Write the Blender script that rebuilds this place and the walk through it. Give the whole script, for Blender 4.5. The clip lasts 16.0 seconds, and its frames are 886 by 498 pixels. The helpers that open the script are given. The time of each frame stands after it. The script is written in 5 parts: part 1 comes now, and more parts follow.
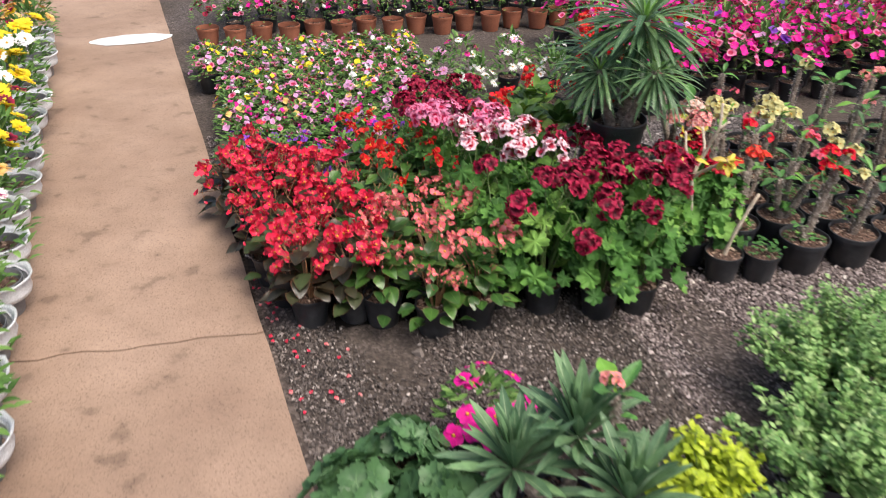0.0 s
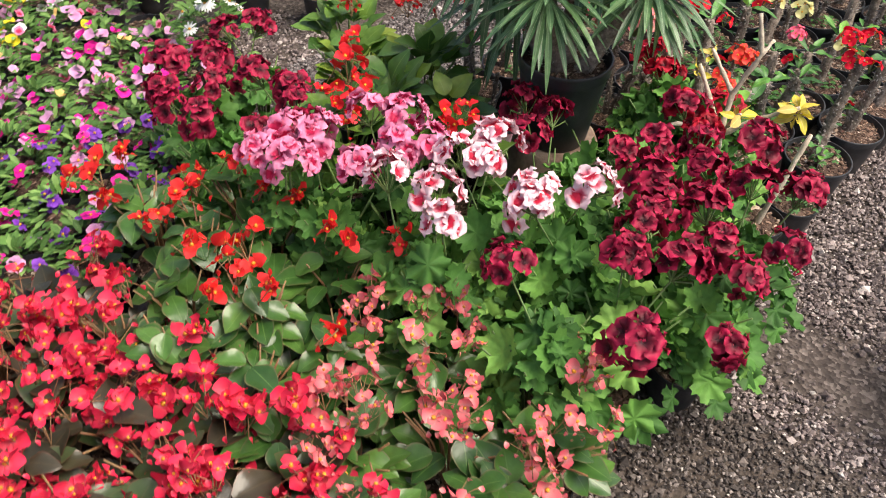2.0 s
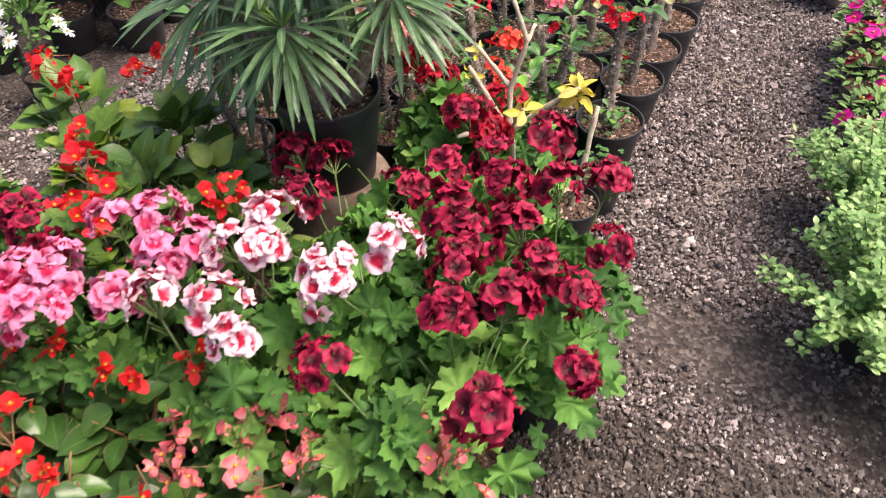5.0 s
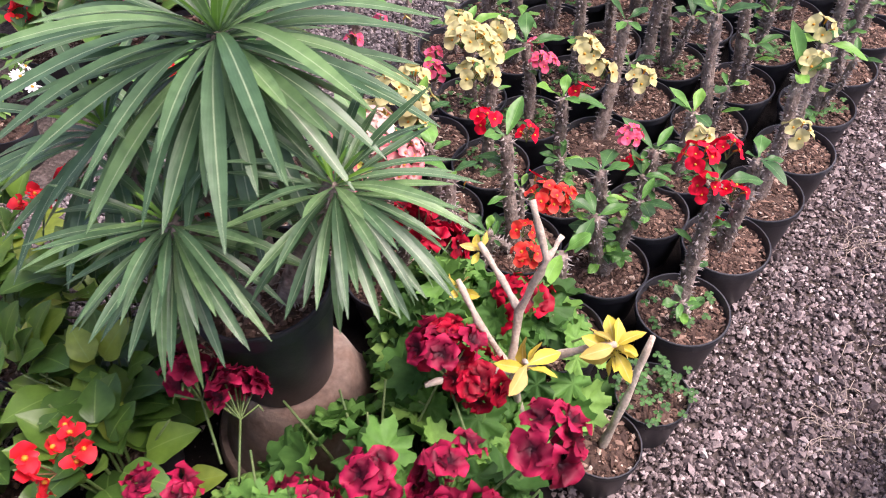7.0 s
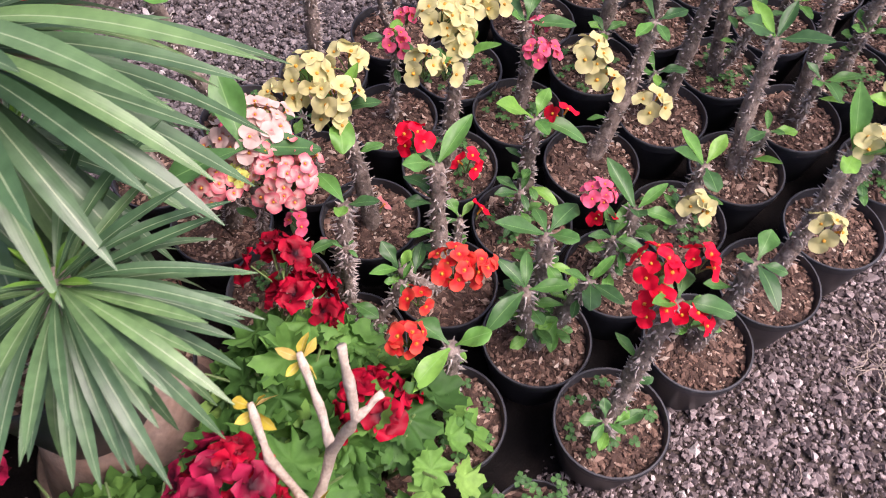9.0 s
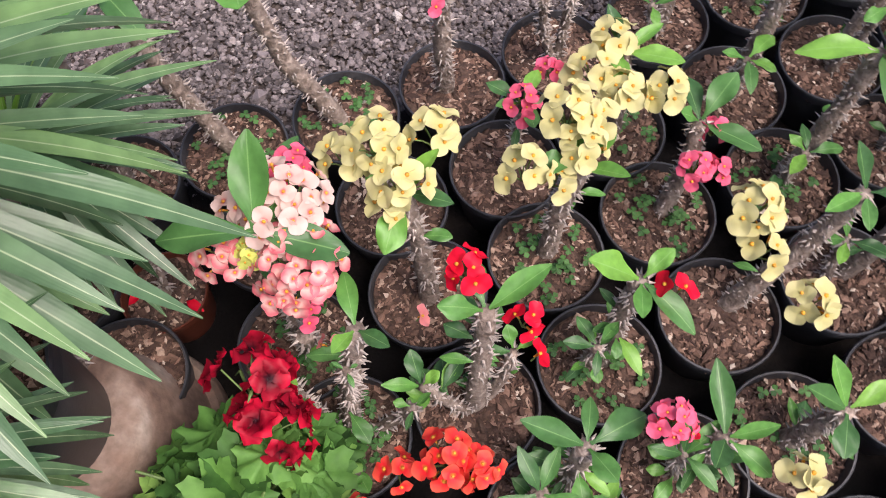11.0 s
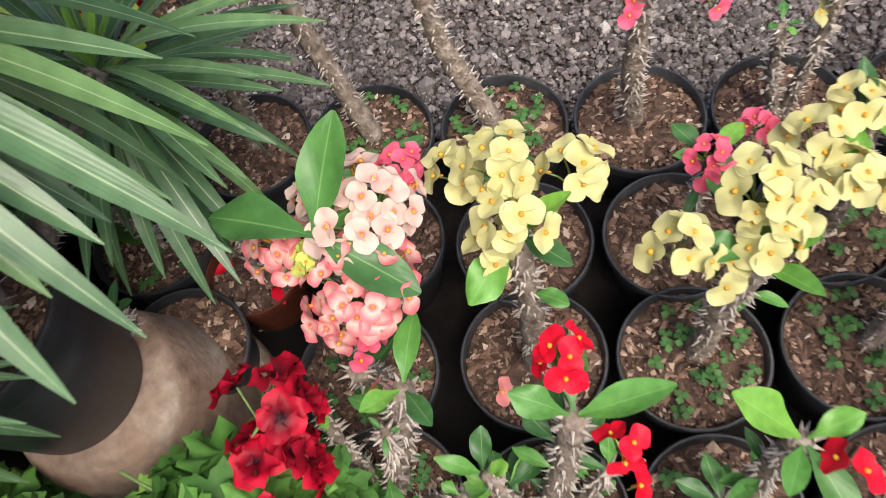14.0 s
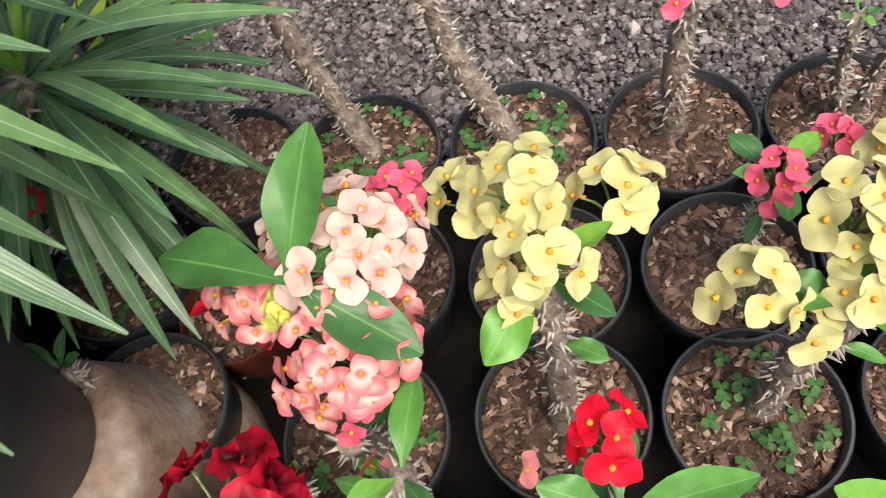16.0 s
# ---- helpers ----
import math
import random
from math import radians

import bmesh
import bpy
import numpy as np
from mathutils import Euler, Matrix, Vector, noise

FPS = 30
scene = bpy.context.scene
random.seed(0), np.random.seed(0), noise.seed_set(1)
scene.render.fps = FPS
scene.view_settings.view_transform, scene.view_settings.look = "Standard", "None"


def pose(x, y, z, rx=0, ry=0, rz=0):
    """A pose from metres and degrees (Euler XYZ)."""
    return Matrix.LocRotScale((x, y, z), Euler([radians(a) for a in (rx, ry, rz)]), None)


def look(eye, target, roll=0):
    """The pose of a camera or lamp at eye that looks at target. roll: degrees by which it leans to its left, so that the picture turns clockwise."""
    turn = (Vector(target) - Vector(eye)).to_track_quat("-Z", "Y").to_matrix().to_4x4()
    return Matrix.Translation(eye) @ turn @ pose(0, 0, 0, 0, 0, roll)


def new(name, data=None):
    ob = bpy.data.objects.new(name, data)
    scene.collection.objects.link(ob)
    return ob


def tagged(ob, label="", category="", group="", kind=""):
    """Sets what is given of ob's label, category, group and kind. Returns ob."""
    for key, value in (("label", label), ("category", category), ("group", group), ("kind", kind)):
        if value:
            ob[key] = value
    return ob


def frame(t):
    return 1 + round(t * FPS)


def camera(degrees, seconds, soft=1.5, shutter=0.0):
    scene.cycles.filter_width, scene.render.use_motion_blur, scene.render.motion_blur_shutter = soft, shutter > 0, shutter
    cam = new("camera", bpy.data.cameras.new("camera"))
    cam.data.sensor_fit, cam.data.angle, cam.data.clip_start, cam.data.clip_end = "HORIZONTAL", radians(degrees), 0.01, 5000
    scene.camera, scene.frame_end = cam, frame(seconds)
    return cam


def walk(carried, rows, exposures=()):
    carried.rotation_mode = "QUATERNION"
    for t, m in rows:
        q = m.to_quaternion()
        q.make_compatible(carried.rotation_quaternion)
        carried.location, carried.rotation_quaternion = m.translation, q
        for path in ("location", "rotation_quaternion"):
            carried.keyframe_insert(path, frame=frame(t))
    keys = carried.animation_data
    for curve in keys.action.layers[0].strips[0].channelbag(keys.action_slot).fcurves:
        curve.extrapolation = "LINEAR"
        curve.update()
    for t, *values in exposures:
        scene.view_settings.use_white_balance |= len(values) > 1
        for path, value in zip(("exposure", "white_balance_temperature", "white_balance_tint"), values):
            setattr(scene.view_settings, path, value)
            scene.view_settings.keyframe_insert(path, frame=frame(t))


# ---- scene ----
cam = camera(58.3, 16.0, 1.0, 0.3)
PATH = [
    (0, (0.77, -0.363, 1.735), (0.446, 1.33, 0.72), 0.4),
    (0.5, (0.508, 0.118, 1.702), (0.208, 1.814, 0.685), 0.8),
    (1, (0.229, 0.612, 1.665), (0.252, 2.234, 0.496), 3.1),
    (1.5, (-0.03, 1.093, 1.619), (0.472, 2.416, 0.205), 8.5),
    (2, (-0.095, 1.357, 1.589), (0.468, 2.657, 0.177), 3.1),
    (2.5, (-0.104, 1.447, 1.609), (0.531, 2.702, 0.187), 0.7),
    (3, (-0.105, 1.458, 1.616), (0.648, 2.636, 0.185), -0.1),
    (3.2, (-0.105, 1.446, 1.61), (0.713, 2.585, 0.184), -0.3),
    (5.3, (0.227, 1.591, 1.561), (1.107, 2.673, 0.127), -2.3),
    (5.5, (0.32, 1.668, 1.564), (1.142, 2.748, 0.095), -1.6),
    (6, (0.472, 1.81, 1.489), (1.231, 2.983, 0.058), -2.9),
    (6.5, (0.633, 1.939, 1.502), (1.32, 3.136, 0.055), -3.3),
    (7, (0.765, 2.022, 1.495), (1.398, 3.206, 0.013), -2.7),
    (7.5, (0.911, 2.085, 1.471), (1.469, 3.239, -0.064), -1.5),
    (8, (1.064, 2.138, 1.465), (1.537, 3.256, -0.125), -0.6),
    (8.5, (1.189, 2.207, 1.456), (1.577, 3.292, -0.179), -0.3),
    (9, (1.255, 2.314, 1.429), (1.598, 3.34, -0.253), 1.7),
    (9.5, (1.356, 2.441, 1.401), (1.589, 3.418, -0.328), 0.9),
    (10, (1.422, 2.56, 1.406), (1.542, 3.473, -0.369), -0.0),
    (10.2, (1.45, 2.617, 1.399), (1.507, 3.49, -0.4), -1.1),
    (12.3, (1.61, 2.816, 1.376), (1.205, 3.5, -0.46), -12.7),
    (12.5, (1.64, 2.802, 1.372), (1.175, 3.512, -0.439), -14.4),
    (13, (1.649, 2.801, 1.369), (1.131, 3.526, -0.421), -14.8),
    (13.5, (1.64, 2.79, 1.373), (1.087, 3.54, -0.396), -14.3),
    (14, (1.567, 2.92, 1.18), (0.959, 3.586, -0.605), -18.3),
    (14.5, (1.537, 2.958, 1.113), (0.879, 3.592, -0.666), -20.1),
    (15, (1.519, 2.983, 1.067), (0.811, 3.584, -0.705), -22.4),
    (15.5, (1.513, 2.993, 1.051), (0.799, 3.608, -0.714), -22.3),
    (16, (1.512, 3.0, 1.04), (0.86, 3.682, -0.723), -20.1),
]
EXPOSURE = [(0.0, 0.25, 6800, 11), (1.5, 0.5, 7050, 9), (3.0, 0.58, 7150, 11), (5.5, 0.76, 7200, 20), (7.0, 0.7, 6600, 31), (9.0, 0.47, 6600, 32), (10.0, 0.44, 6600, 28), (12.5, 0.38, 6700, 14), (16.0, 0.44, 6900, 8)]
SKY, SUN = 0.16, 3.4
walk(cam, [(t, look(e, g, r)) for t, e, g, r in PATH], EXPOSURE)

# ---- light: bright overcast day under open sky ----
world = bpy.data.worlds.new("sky")
scene.world = world
world.use_nodes = True
wn = world.node_tree.nodes
sky = wn.new("ShaderNodeTexSky")
sky.sky_type, sky.sun_disc = "NISHITA", False
sky.sun_elevation, sky.sun_rotation = radians(62), radians(122)
sky.air_density, sky.dust_density, sky.ozone_density = 1.0, 4.0, 0.6
world.node_tree.links.new(sky.outputs["Color"], wn["Background"].inputs["Color"])
wn["Background"].inputs["Strength"].default_value = SKY
sun_data = bpy.data.lights.new("sun", "SUN")
sun_data.energy, sun_data.angle, sun_data.color = SUN, radians(35), (1.0, 0.96, 0.9)
sun = new("sun", sun_data)
sun.matrix_world = pose(0, 0, 6, 28, 0, 180 - 122)

# ---- materials ----


def nodes_of(name):
    m = bpy.data.materials.new(name)
    m.use_nodes = True
    return m, m.node_tree.nodes, m.node_tree.links, m.node_tree.nodes["Principled BSDF"]


def vary(ns, ls):
    """A random value for each object and each loose island of its mesh."""
    a, b, s, f = ns.new("ShaderNodeObjectInfo"), ns.new("ShaderNodeNewGeometry"), ns.new("ShaderNodeMath"), ns.new("ShaderNodeMath")
    s.operation, f.operation = "ADD", "FRACT"
    ls.new(a.outputs["Random"], s.inputs[0])
    ls.new(b.outputs["Random Per Island"], s.inputs[1])
    ls.new(s.outputs[0], f.inputs[0])
    return f.outputs[0]


def ramp(ns, ls, value, stops):
    r = ns.new("ShaderNodeValToRGB")
    while len(r.color_ramp.elements) < len(stops):
        r.color_ramp.elements.new(0.5)
    for e, (p, c) in zip(r.color_ramp.elements, stops):
        e.position, e.color = p, (*c, 1)
    ls.new(value, r.inputs[0])
    return r.outputs[0]


def mixed(ns, ls, fac, a, b, mode="MIX"):
    m = ns.new("ShaderNodeMix")
    m.data_type, m.blend_type = "RGBA", mode
    for socket, v in ((m.inputs[0], fac), (m.inputs[6], a), (m.inputs[7], b)):
        if isinstance(v, (int, float)):
            socket.default_value = v
        elif isinstance(v, tuple):
            socket.default_value = (*v, 1)
        else:
            ls.new(v, socket)
    return m.outputs[2]


def noised(ns, ls, scale, detail=4, coord="Object"):
    c, n = ns.new("ShaderNodeTexCoord"), ns.new("ShaderNodeTexNoise")
    n.inputs["Scale"].default_value, n.inputs["Detail"].default_value = scale, detail
    ls.new(c.outputs[coord], n.inputs["Vector"])
    return n.outputs["Fac"]


def bumped(ns, ls, bs, height, strength, dist=0.002):
    b = ns.new("ShaderNodeBump")
    b.inputs["Strength"].default_value, b.inputs["Distance"].default_value = strength, dist
    ls.new(height, b.inputs["Height"])
    ls.new(b.outputs[0], bs.inputs["Normal"])


def thin(m, ns, ls, bs, colour, amount):
    """Lets part of the light through a leaf or petal."""
    t, x = ns.new("ShaderNodeBsdfTranslucent"), ns.new("ShaderNodeMixShader")
    x.inputs[0].default_value = amount
    ls.new(colour, t.inputs[0])
    ls.new(bs.outputs[0], x.inputs[1])
    ls.new(t.outputs[0], x.inputs[2])
    ls.new(x.outputs[0], ns["Material Output"].inputs[0])


def leaf_material(name, stops, rib, rough=0.45, rib_width=0.06, gloss=0.4, spots=40.0, edge=None, rib_amount=0.7):
    """stops: the range of leaf colours; rib: the midrib's and veins' colour; edge: a rim's colour."""
    m, ns, ls, bs = nodes_of(name)
    col = ramp(ns, ls, vary(ns, ls), stops)
    n = noised(ns, ls, spots)
    col = mixed(ns, ls, 0.55, col, ramp(ns, ls, n, [(0.3, (0.45, 0.5, 0.42)), (0.75, (1.3, 1.25, 1.2))]), "MULTIPLY")
    uv, sep = ns.new("ShaderNodeUVMap"), ns.new("ShaderNodeSeparateXYZ")
    ls.new(uv.outputs[0], sep.inputs[0])
    d, a = ns.new("ShaderNodeMath"), ns.new("ShaderNodeMath")
    d.operation, a.operation = "SUBTRACT", "ABSOLUTE"
    d.inputs[1].default_value = 0.5
    ls.new(sep.outputs[0], d.inputs[0])
    ls.new(d.outputs[0], a.inputs[0])
    fac = ramp(ns, ls, a.outputs[0], [(0.0, (1, 1, 1)), (rib_width, (0, 0, 0))])
    k = ns.new("ShaderNodeMath")
    k.operation = "MULTIPLY"
    k.inputs[1].default_value = rib_amount
    ls.new(fac, k.inputs[0])
    col = mixed(ns, ls, k.outputs[0], col, rib)
    if edge:
        far = ramp(ns, ls, a.outputs[0], [(0.42, (0, 0, 0)), (0.5, (1, 1, 1))])
        col = mixed(ns, ls, far, col, edge)
    # side veins run off the midrib at an angle
    w, p = ns.new("ShaderNodeTexWave"), ns.new("ShaderNodeCombineXYZ")
    q = ns.new("ShaderNodeMath")
    q.operation, q.inputs[1].default_value = "SUBTRACT", 0.0
    ls.new(sep.outputs[1], q.inputs[0])
    ls.new(a.outputs[0], q.inputs[1])
    ls.new(q.outputs[0], p.inputs[0])
    ls.new(p.outputs[0], w.inputs["Vector"])
    w.inputs["Scale"].default_value, w.inputs["Distortion"].default_value = 2.2, 0.6
    ls.new(col, bs.inputs["Base Color"])
    bs.inputs["Roughness"].default_value = rough
    bs.inputs["Specular IOR Level"].default_value = gloss
    h = ns.new("ShaderNodeMath")
    h.operation = "MULTIPLY_ADD"
    h.inputs[1].default_value = 0.25
    ls.new(w.outputs["Fac"], h.inputs[0])
    ls.new(n, h.inputs[2])
    bumped(ns, ls, bs, h.outputs[0], 0.25, 0.001)
    thin(m, ns, ls, bs, col, 0.22)
    return m


def petal_material(name, inner, mid, outer, at=(0.15, 0.45, 0.8), spread=0.25, rough=0.55):
    """Colours along a petal from its base to its tip."""
    m, ns, ls, bs = nodes_of(name)
    uv, sep, add = ns.new("ShaderNodeUVMap"), ns.new("ShaderNodeSeparateXYZ"), ns.new("ShaderNodeMath")
    ls.new(uv.outputs[0], sep.inputs[0])
    n = noised(ns, ls, 60, 3)
    j = ns.new("ShaderNodeMath")
    j.operation = "MULTIPLY_ADD"
    j.inputs[1].default_value, j.inputs[2].default_value = 0.35, -0.17
    ls.new(n, j.inputs[0])
    ls.new(sep.outputs[1], add.inputs[0])
    ls.new(j.outputs[0], add.inputs[1])
    col = ramp(ns, ls, add.outputs[0], [(at[0], inner), (at[1], mid), (at[2], outer)])
    tone = ramp(ns, ls, vary(ns, ls), [(0.0, (1 - spread,) * 3), (1.0, (1 + spread * 0.5, 1 + spread * 0.35, 1 + spread * 0.35))])
    col = mixed(ns, ls, 1.0, col, tone, "MULTIPLY")
    ls.new(col, bs.inputs["Base Color"])
    bs.inputs["Roughness"].default_value = rough
    bs.inputs["Specular IOR Level"].default_value = 0.25
    bumped(ns, ls, bs, n, 0.35, 0.001)
    thin(m, ns, ls, bs, col, 0.25)
    return m


def solid_material(name, stops, rough=0.6, scale=30.0, bump=0.4, dist=0.002, metal=0.0, fine=180.0, coord="Object"):
    """A plain surface with blotches at two sizes, and a tone of its own for each piece."""
    m, ns, ls, bs = nodes_of(name)
    big, small = noised(ns, ls, scale, 5, coord), noised(ns, ls, fine, 3, coord)
    col = ramp(ns, ls, big, [(0.28 + 0.44 * i / max(1, len(stops) - 1), c) for i, c in enumerate(stops)])
    col = mixed(ns, ls, 0.5, col, ramp(ns, ls, small, [(0.3, (0.6, 0.6, 0.6)), (0.7, (1.35, 1.35, 1.35))]), "MULTIPLY")
    col = mixed(ns, ls, 1.0, col, ramp(ns, ls, vary(ns, ls), [(0, (0.8, 0.8, 0.8)), (1, (1.15, 1.15, 1.15))]), "MULTIPLY")
    ls.new(col, bs.inputs["Base Color"])
    bs.inputs["Roughness"].default_value, bs.inputs["Metallic"].default_value = rough, metal
    h = ns.new("ShaderNodeMath")
    h.operation = "ADD"
    ls.new(big, h.inputs[0])
    ls.new(small, h.inputs[1])
    bumped(ns, ls, bs, h.outputs[0], bump, dist)
    return m


def piece_material(name, stops, rough=0.85):
    """Stones and chips: each loose piece takes one colour of the range."""
    m, ns, ls, bs = nodes_of(name)
    col = ramp(ns, ls, vary(ns, ls), stops)
    n = noised(ns, ls, 300, 3)
    col = mixed(ns, ls, 0.5, col, ramp(ns, ls, n, [(0.3, (0.6, 0.6, 0.6)), (0.7, (1.3, 1.3, 1.3))]), "MULTIPLY")
    ls.new(col, bs.inputs["Base Color"])
    bs.inputs["Roughness"].default_value = rough
    bumped(ns, ls, bs, n, 0.5, 0.001)
    return m


G1, G2, G3 = (0.035, 0.105, 0.02), (0.07, 0.19, 0.035), (0.13, 0.29, 0.05)
M = {}
M["geranium_leaf"] = leaf_material("geranium_leaf", [(0, (0.04, 0.115, 0.027)), (0.45, (0.08, 0.215, 0.045)), (0.8, (0.14, 0.32, 0.065)), (1, (0.24, 0.44, 0.1))], (0.16, 0.34, 0.08), 0.6, 0.02, 0.25, 60, None, 0.3)
M["begonia_leaf"] = leaf_material("begonia_leaf", [(0, (0.03, 0.085, 0.022)), (0.6, (0.055, 0.145, 0.03)), (1, (0.1, 0.22, 0.045))], (0.16, 0.27, 0.08), 0.3, 0.03, 0.5, 35, (0.14, 0.13, 0.06), 0.5)
M["bronze_leaf"] = leaf_material("bronze_leaf", [(0, (0.03, 0.03, 0.02)), (0.5, (0.06, 0.05, 0.032)), (1, (0.055, 0.095, 0.035))], (0.12, 0.09, 0.05), 0.3, 0.03, 0.5, 35, (0.12, 0.05, 0.03), 0.4)
M["lime_leaf"] = leaf_material("lime_leaf", [(0, (0.045, 0.115, 0.025)), (0.5, (0.09, 0.2, 0.035)), (0.85, (0.17, 0.3, 0.045)), (1, (0.3, 0.38, 0.06))], (0.24, 0.38, 0.1), 0.38, 0.03, 0.4, 30, None, 0.5)
M["spurge_leaf"] = leaf_material("spurge_leaf", [(0, (0.045, 0.13, 0.045)), (0.35, (0.075, 0.21, 0.055)), (0.75, (0.11, 0.31, 0.06)), (1, (0.2, 0.44, 0.07))], (0.24, 0.44, 0.15), 0.42, 0.03, 0.4, 45, None, 0.6)
M["palm_leaf"] = leaf_material("palm_leaf", [(0, (0.06, 0.14, 0.062)), (0.6, (0.105, 0.205, 0.095)), (1, (0.16, 0.3, 0.11))], (0.4, 0.5, 0.3), 0.36, 0.045, 0.55, 45, None, 0.85)
M["strap_leaf"] = leaf_material("strap_leaf", [(0, (0.08, 0.17, 0.09)), (0.6, (0.13, 0.24, 0.13)), (1, (0.19, 0.34, 0.16))], (0.4, 0.5, 0.3), 0.5, 0.05, 0.4, 40, None, 0.6)
M["young_palm_leaf"] = leaf_material("young_palm_leaf", [(0, (0.12, 0.28, 0.05)), (1, (0.2, 0.42, 0.05))], (0.35, 0.5, 0.2), 0.4, 0.07, 0.45, 25)
M["pansy_leaf"] = leaf_material("pansy_leaf", [(0, (0.06, 0.14, 0.035)), (0.6, (0.12, 0.25, 0.06)), (1, (0.22, 0.38, 0.11))], (0.18, 0.3, 0.1), 0.6, 0.03, 0.3, 40)
M["shrub_leaf"] = leaf_material("shrub_leaf", [(0, (0.12, 0.26, 0.08)), (0.6, (0.24, 0.42, 0.14)), (1, (0.42, 0.58, 0.26))], (0.3, 0.42, 0.2), 0.5, 0.03, 0.3, 40)
M["chartreuse_leaf"] = leaf_material("chartreuse_leaf", [(0, (0.3, 0.42, 0.02)), (1, (0.55, 0.65, 0.05))], (0.5, 0.55, 0.1), 0.5)
M["yellow_leaf"] = leaf_material("yellow_leaf", [(0, (0.55, 0.38, 0.04)), (0.6, (0.72, 0.6, 0.07)), (1, (0.62, 0.42, 0.14))], (0.7, 0.6, 0.25), 0.5)
M["dark_leaf"] = leaf_material("dark_leaf", [(0, (0.05, 0.12, 0.05)), (1, (0.1, 0.22, 0.09))], (0.16, 0.28, 0.12), 0.5)
M["clover_leaf"] = leaf_material("clover_leaf", [(0, (0.035, 0.115, 0.03)), (1, (0.075, 0.21, 0.05))], (0.1, 0.25, 0.08), 0.6)

M["crimson_petal"] = petal_material("crimson_petal", (0.035, 0.002, 0.008), (0.13, 0.004, 0.02), (0.48, 0.018, 0.075), (0.15, 0.48, 1.0), 0.4)
M["wine_petal"] = petal_material("wine_petal", (0.03, 0.001, 0.006), (0.2, 0.002, 0.012), (0.5, 0.005, 0.03), (0.1, 0.4, 0.85), 0.35)
M["blush_petal"] = petal_material("blush_petal", (0.5, 0.02, 0.06), (0.5, 0.012, 0.045), (0.84, 0.6, 0.68), (0.08, 0.52, 0.72), 0.12)
M["pink_petal"] = petal_material("pink_petal", (0.45, 0.012, 0.07), (0.45, 0.012, 0.07), (0.8, 0.24, 0.42), (0.08, 0.5, 0.72), 0.18)
M["crimson_lower_petal"] = petal_material("crimson_lower_petal", (0.035, 0.002, 0.008), (0.19, 0.006, 0.028), (0.5, 0.018, 0.08), (0.12, 0.42, 1.0), 0.4)
M["wine_lower_petal"] = petal_material("wine_lower_petal", (0.03, 0.001, 0.006), (0.22, 0.002, 0.014), (0.5, 0.006, 0.032), (0.1, 0.4, 0.9), 0.4)
M["blush_lower_petal"] = petal_material("blush_lower_petal", (0.5, 0.03, 0.08), (0.66, 0.14, 0.22), (0.85, 0.64, 0.7), (0.1, 0.36, 0.6), 0.1)
M["pink_lower_petal"] = petal_material("pink_lower_petal", (0.5, 0.02, 0.1), (0.66, 0.1, 0.24), (0.82, 0.3, 0.48), (0.1, 0.36, 0.65), 0.15)
M["red_petal"] = petal_material("red_petal", (0.75, 0.03, 0.03), (0.82, 0.02, 0.025), (0.85, 0.03, 0.05), (0.1, 0.4, 0.85), 0.25)
M["rosered_petal"] = petal_material("rosered_petal", (0.8, 0.16, 0.22), (0.78, 0.04, 0.09), (0.74, 0.022, 0.08), (0.1, 0.45, 0.9), 0.4)
M["orange_petal"] = petal_material("orange_petal", (0.82, 0.08, 0.05), (0.8, 0.022, 0.022), (0.8, 0.03, 0.035), (0.1, 0.4, 0.85), 0.4)
M["coral_petal"] = petal_material("coral_petal", (0.82, 0.42, 0.4), (0.82, 0.24, 0.25), (0.8, 0.11, 0.15), (0.1, 0.45, 0.95), 0.25)
M["scarlet_bract"] = petal_material("scarlet_bract", (0.3, 0.004, 0.015), (0.72, 0.005, 0.025), (0.76, 0.007, 0.035), (0.0, 0.2, 0.8), 0.15)
M["cream_bract"] = petal_material("cream_bract", (0.38, 0.28, 0.05), (0.54, 0.51, 0.2), (0.6, 0.57, 0.28), (0.0, 0.12, 0.8), 0.1)
M["peach_bract"] = petal_material("peach_bract", (0.68, 0.08, 0.11), (0.72, 0.48, 0.42), (0.7, 0.17, 0.2), (0.1, 0.4, 0.85), 0.2)
M["ivory_bract"] = petal_material("ivory_bract", (0.66, 0.12, 0.14), (0.66, 0.44, 0.38), (0.7, 0.53, 0.47), (0.1, 0.32, 0.85), 0.15)
M["rose_bract"] = petal_material("rose_bract", (0.5, 0.01, 0.05), (0.8, 0.1, 0.19), (0.82, 0.14, 0.24), (0.02, 0.25, 0.8), 0.15)
M["salmon_bract"] = petal_material("salmon_bract", (0.8, 0.5, 0.3), (0.84, 0.26, 0.26), (0.84, 0.3, 0.3), (0.02, 0.25, 0.8), 0.15)
M["flame_bract"] = petal_material("flame_bract", (0.5, 0.2, 0.03), (0.8, 0.018, 0.028), (0.7, 0.09, 0.05), (0.05, 0.3, 0.95), 0.15)
M["green_bract"] = petal_material("green_bract", (0.45, 0.5, 0.05), (0.6, 0.66, 0.15), (0.55, 0.62, 0.15), (0.05, 0.3, 0.95), 0.15)
M["magenta_petal"] = petal_material("magenta_petal", (0.3, 0.0, 0.12), (0.8, 0.01, 0.3), (0.84, 0.02, 0.36), (0.05, 0.2, 0.8), 0.2)
M["violet_petal"] = petal_material("violet_petal", (0.05, 0.005, 0.1), (0.16, 0.03, 0.4), (0.24, 0.06, 0.5), (0.05, 0.25, 0.8), 0.3)
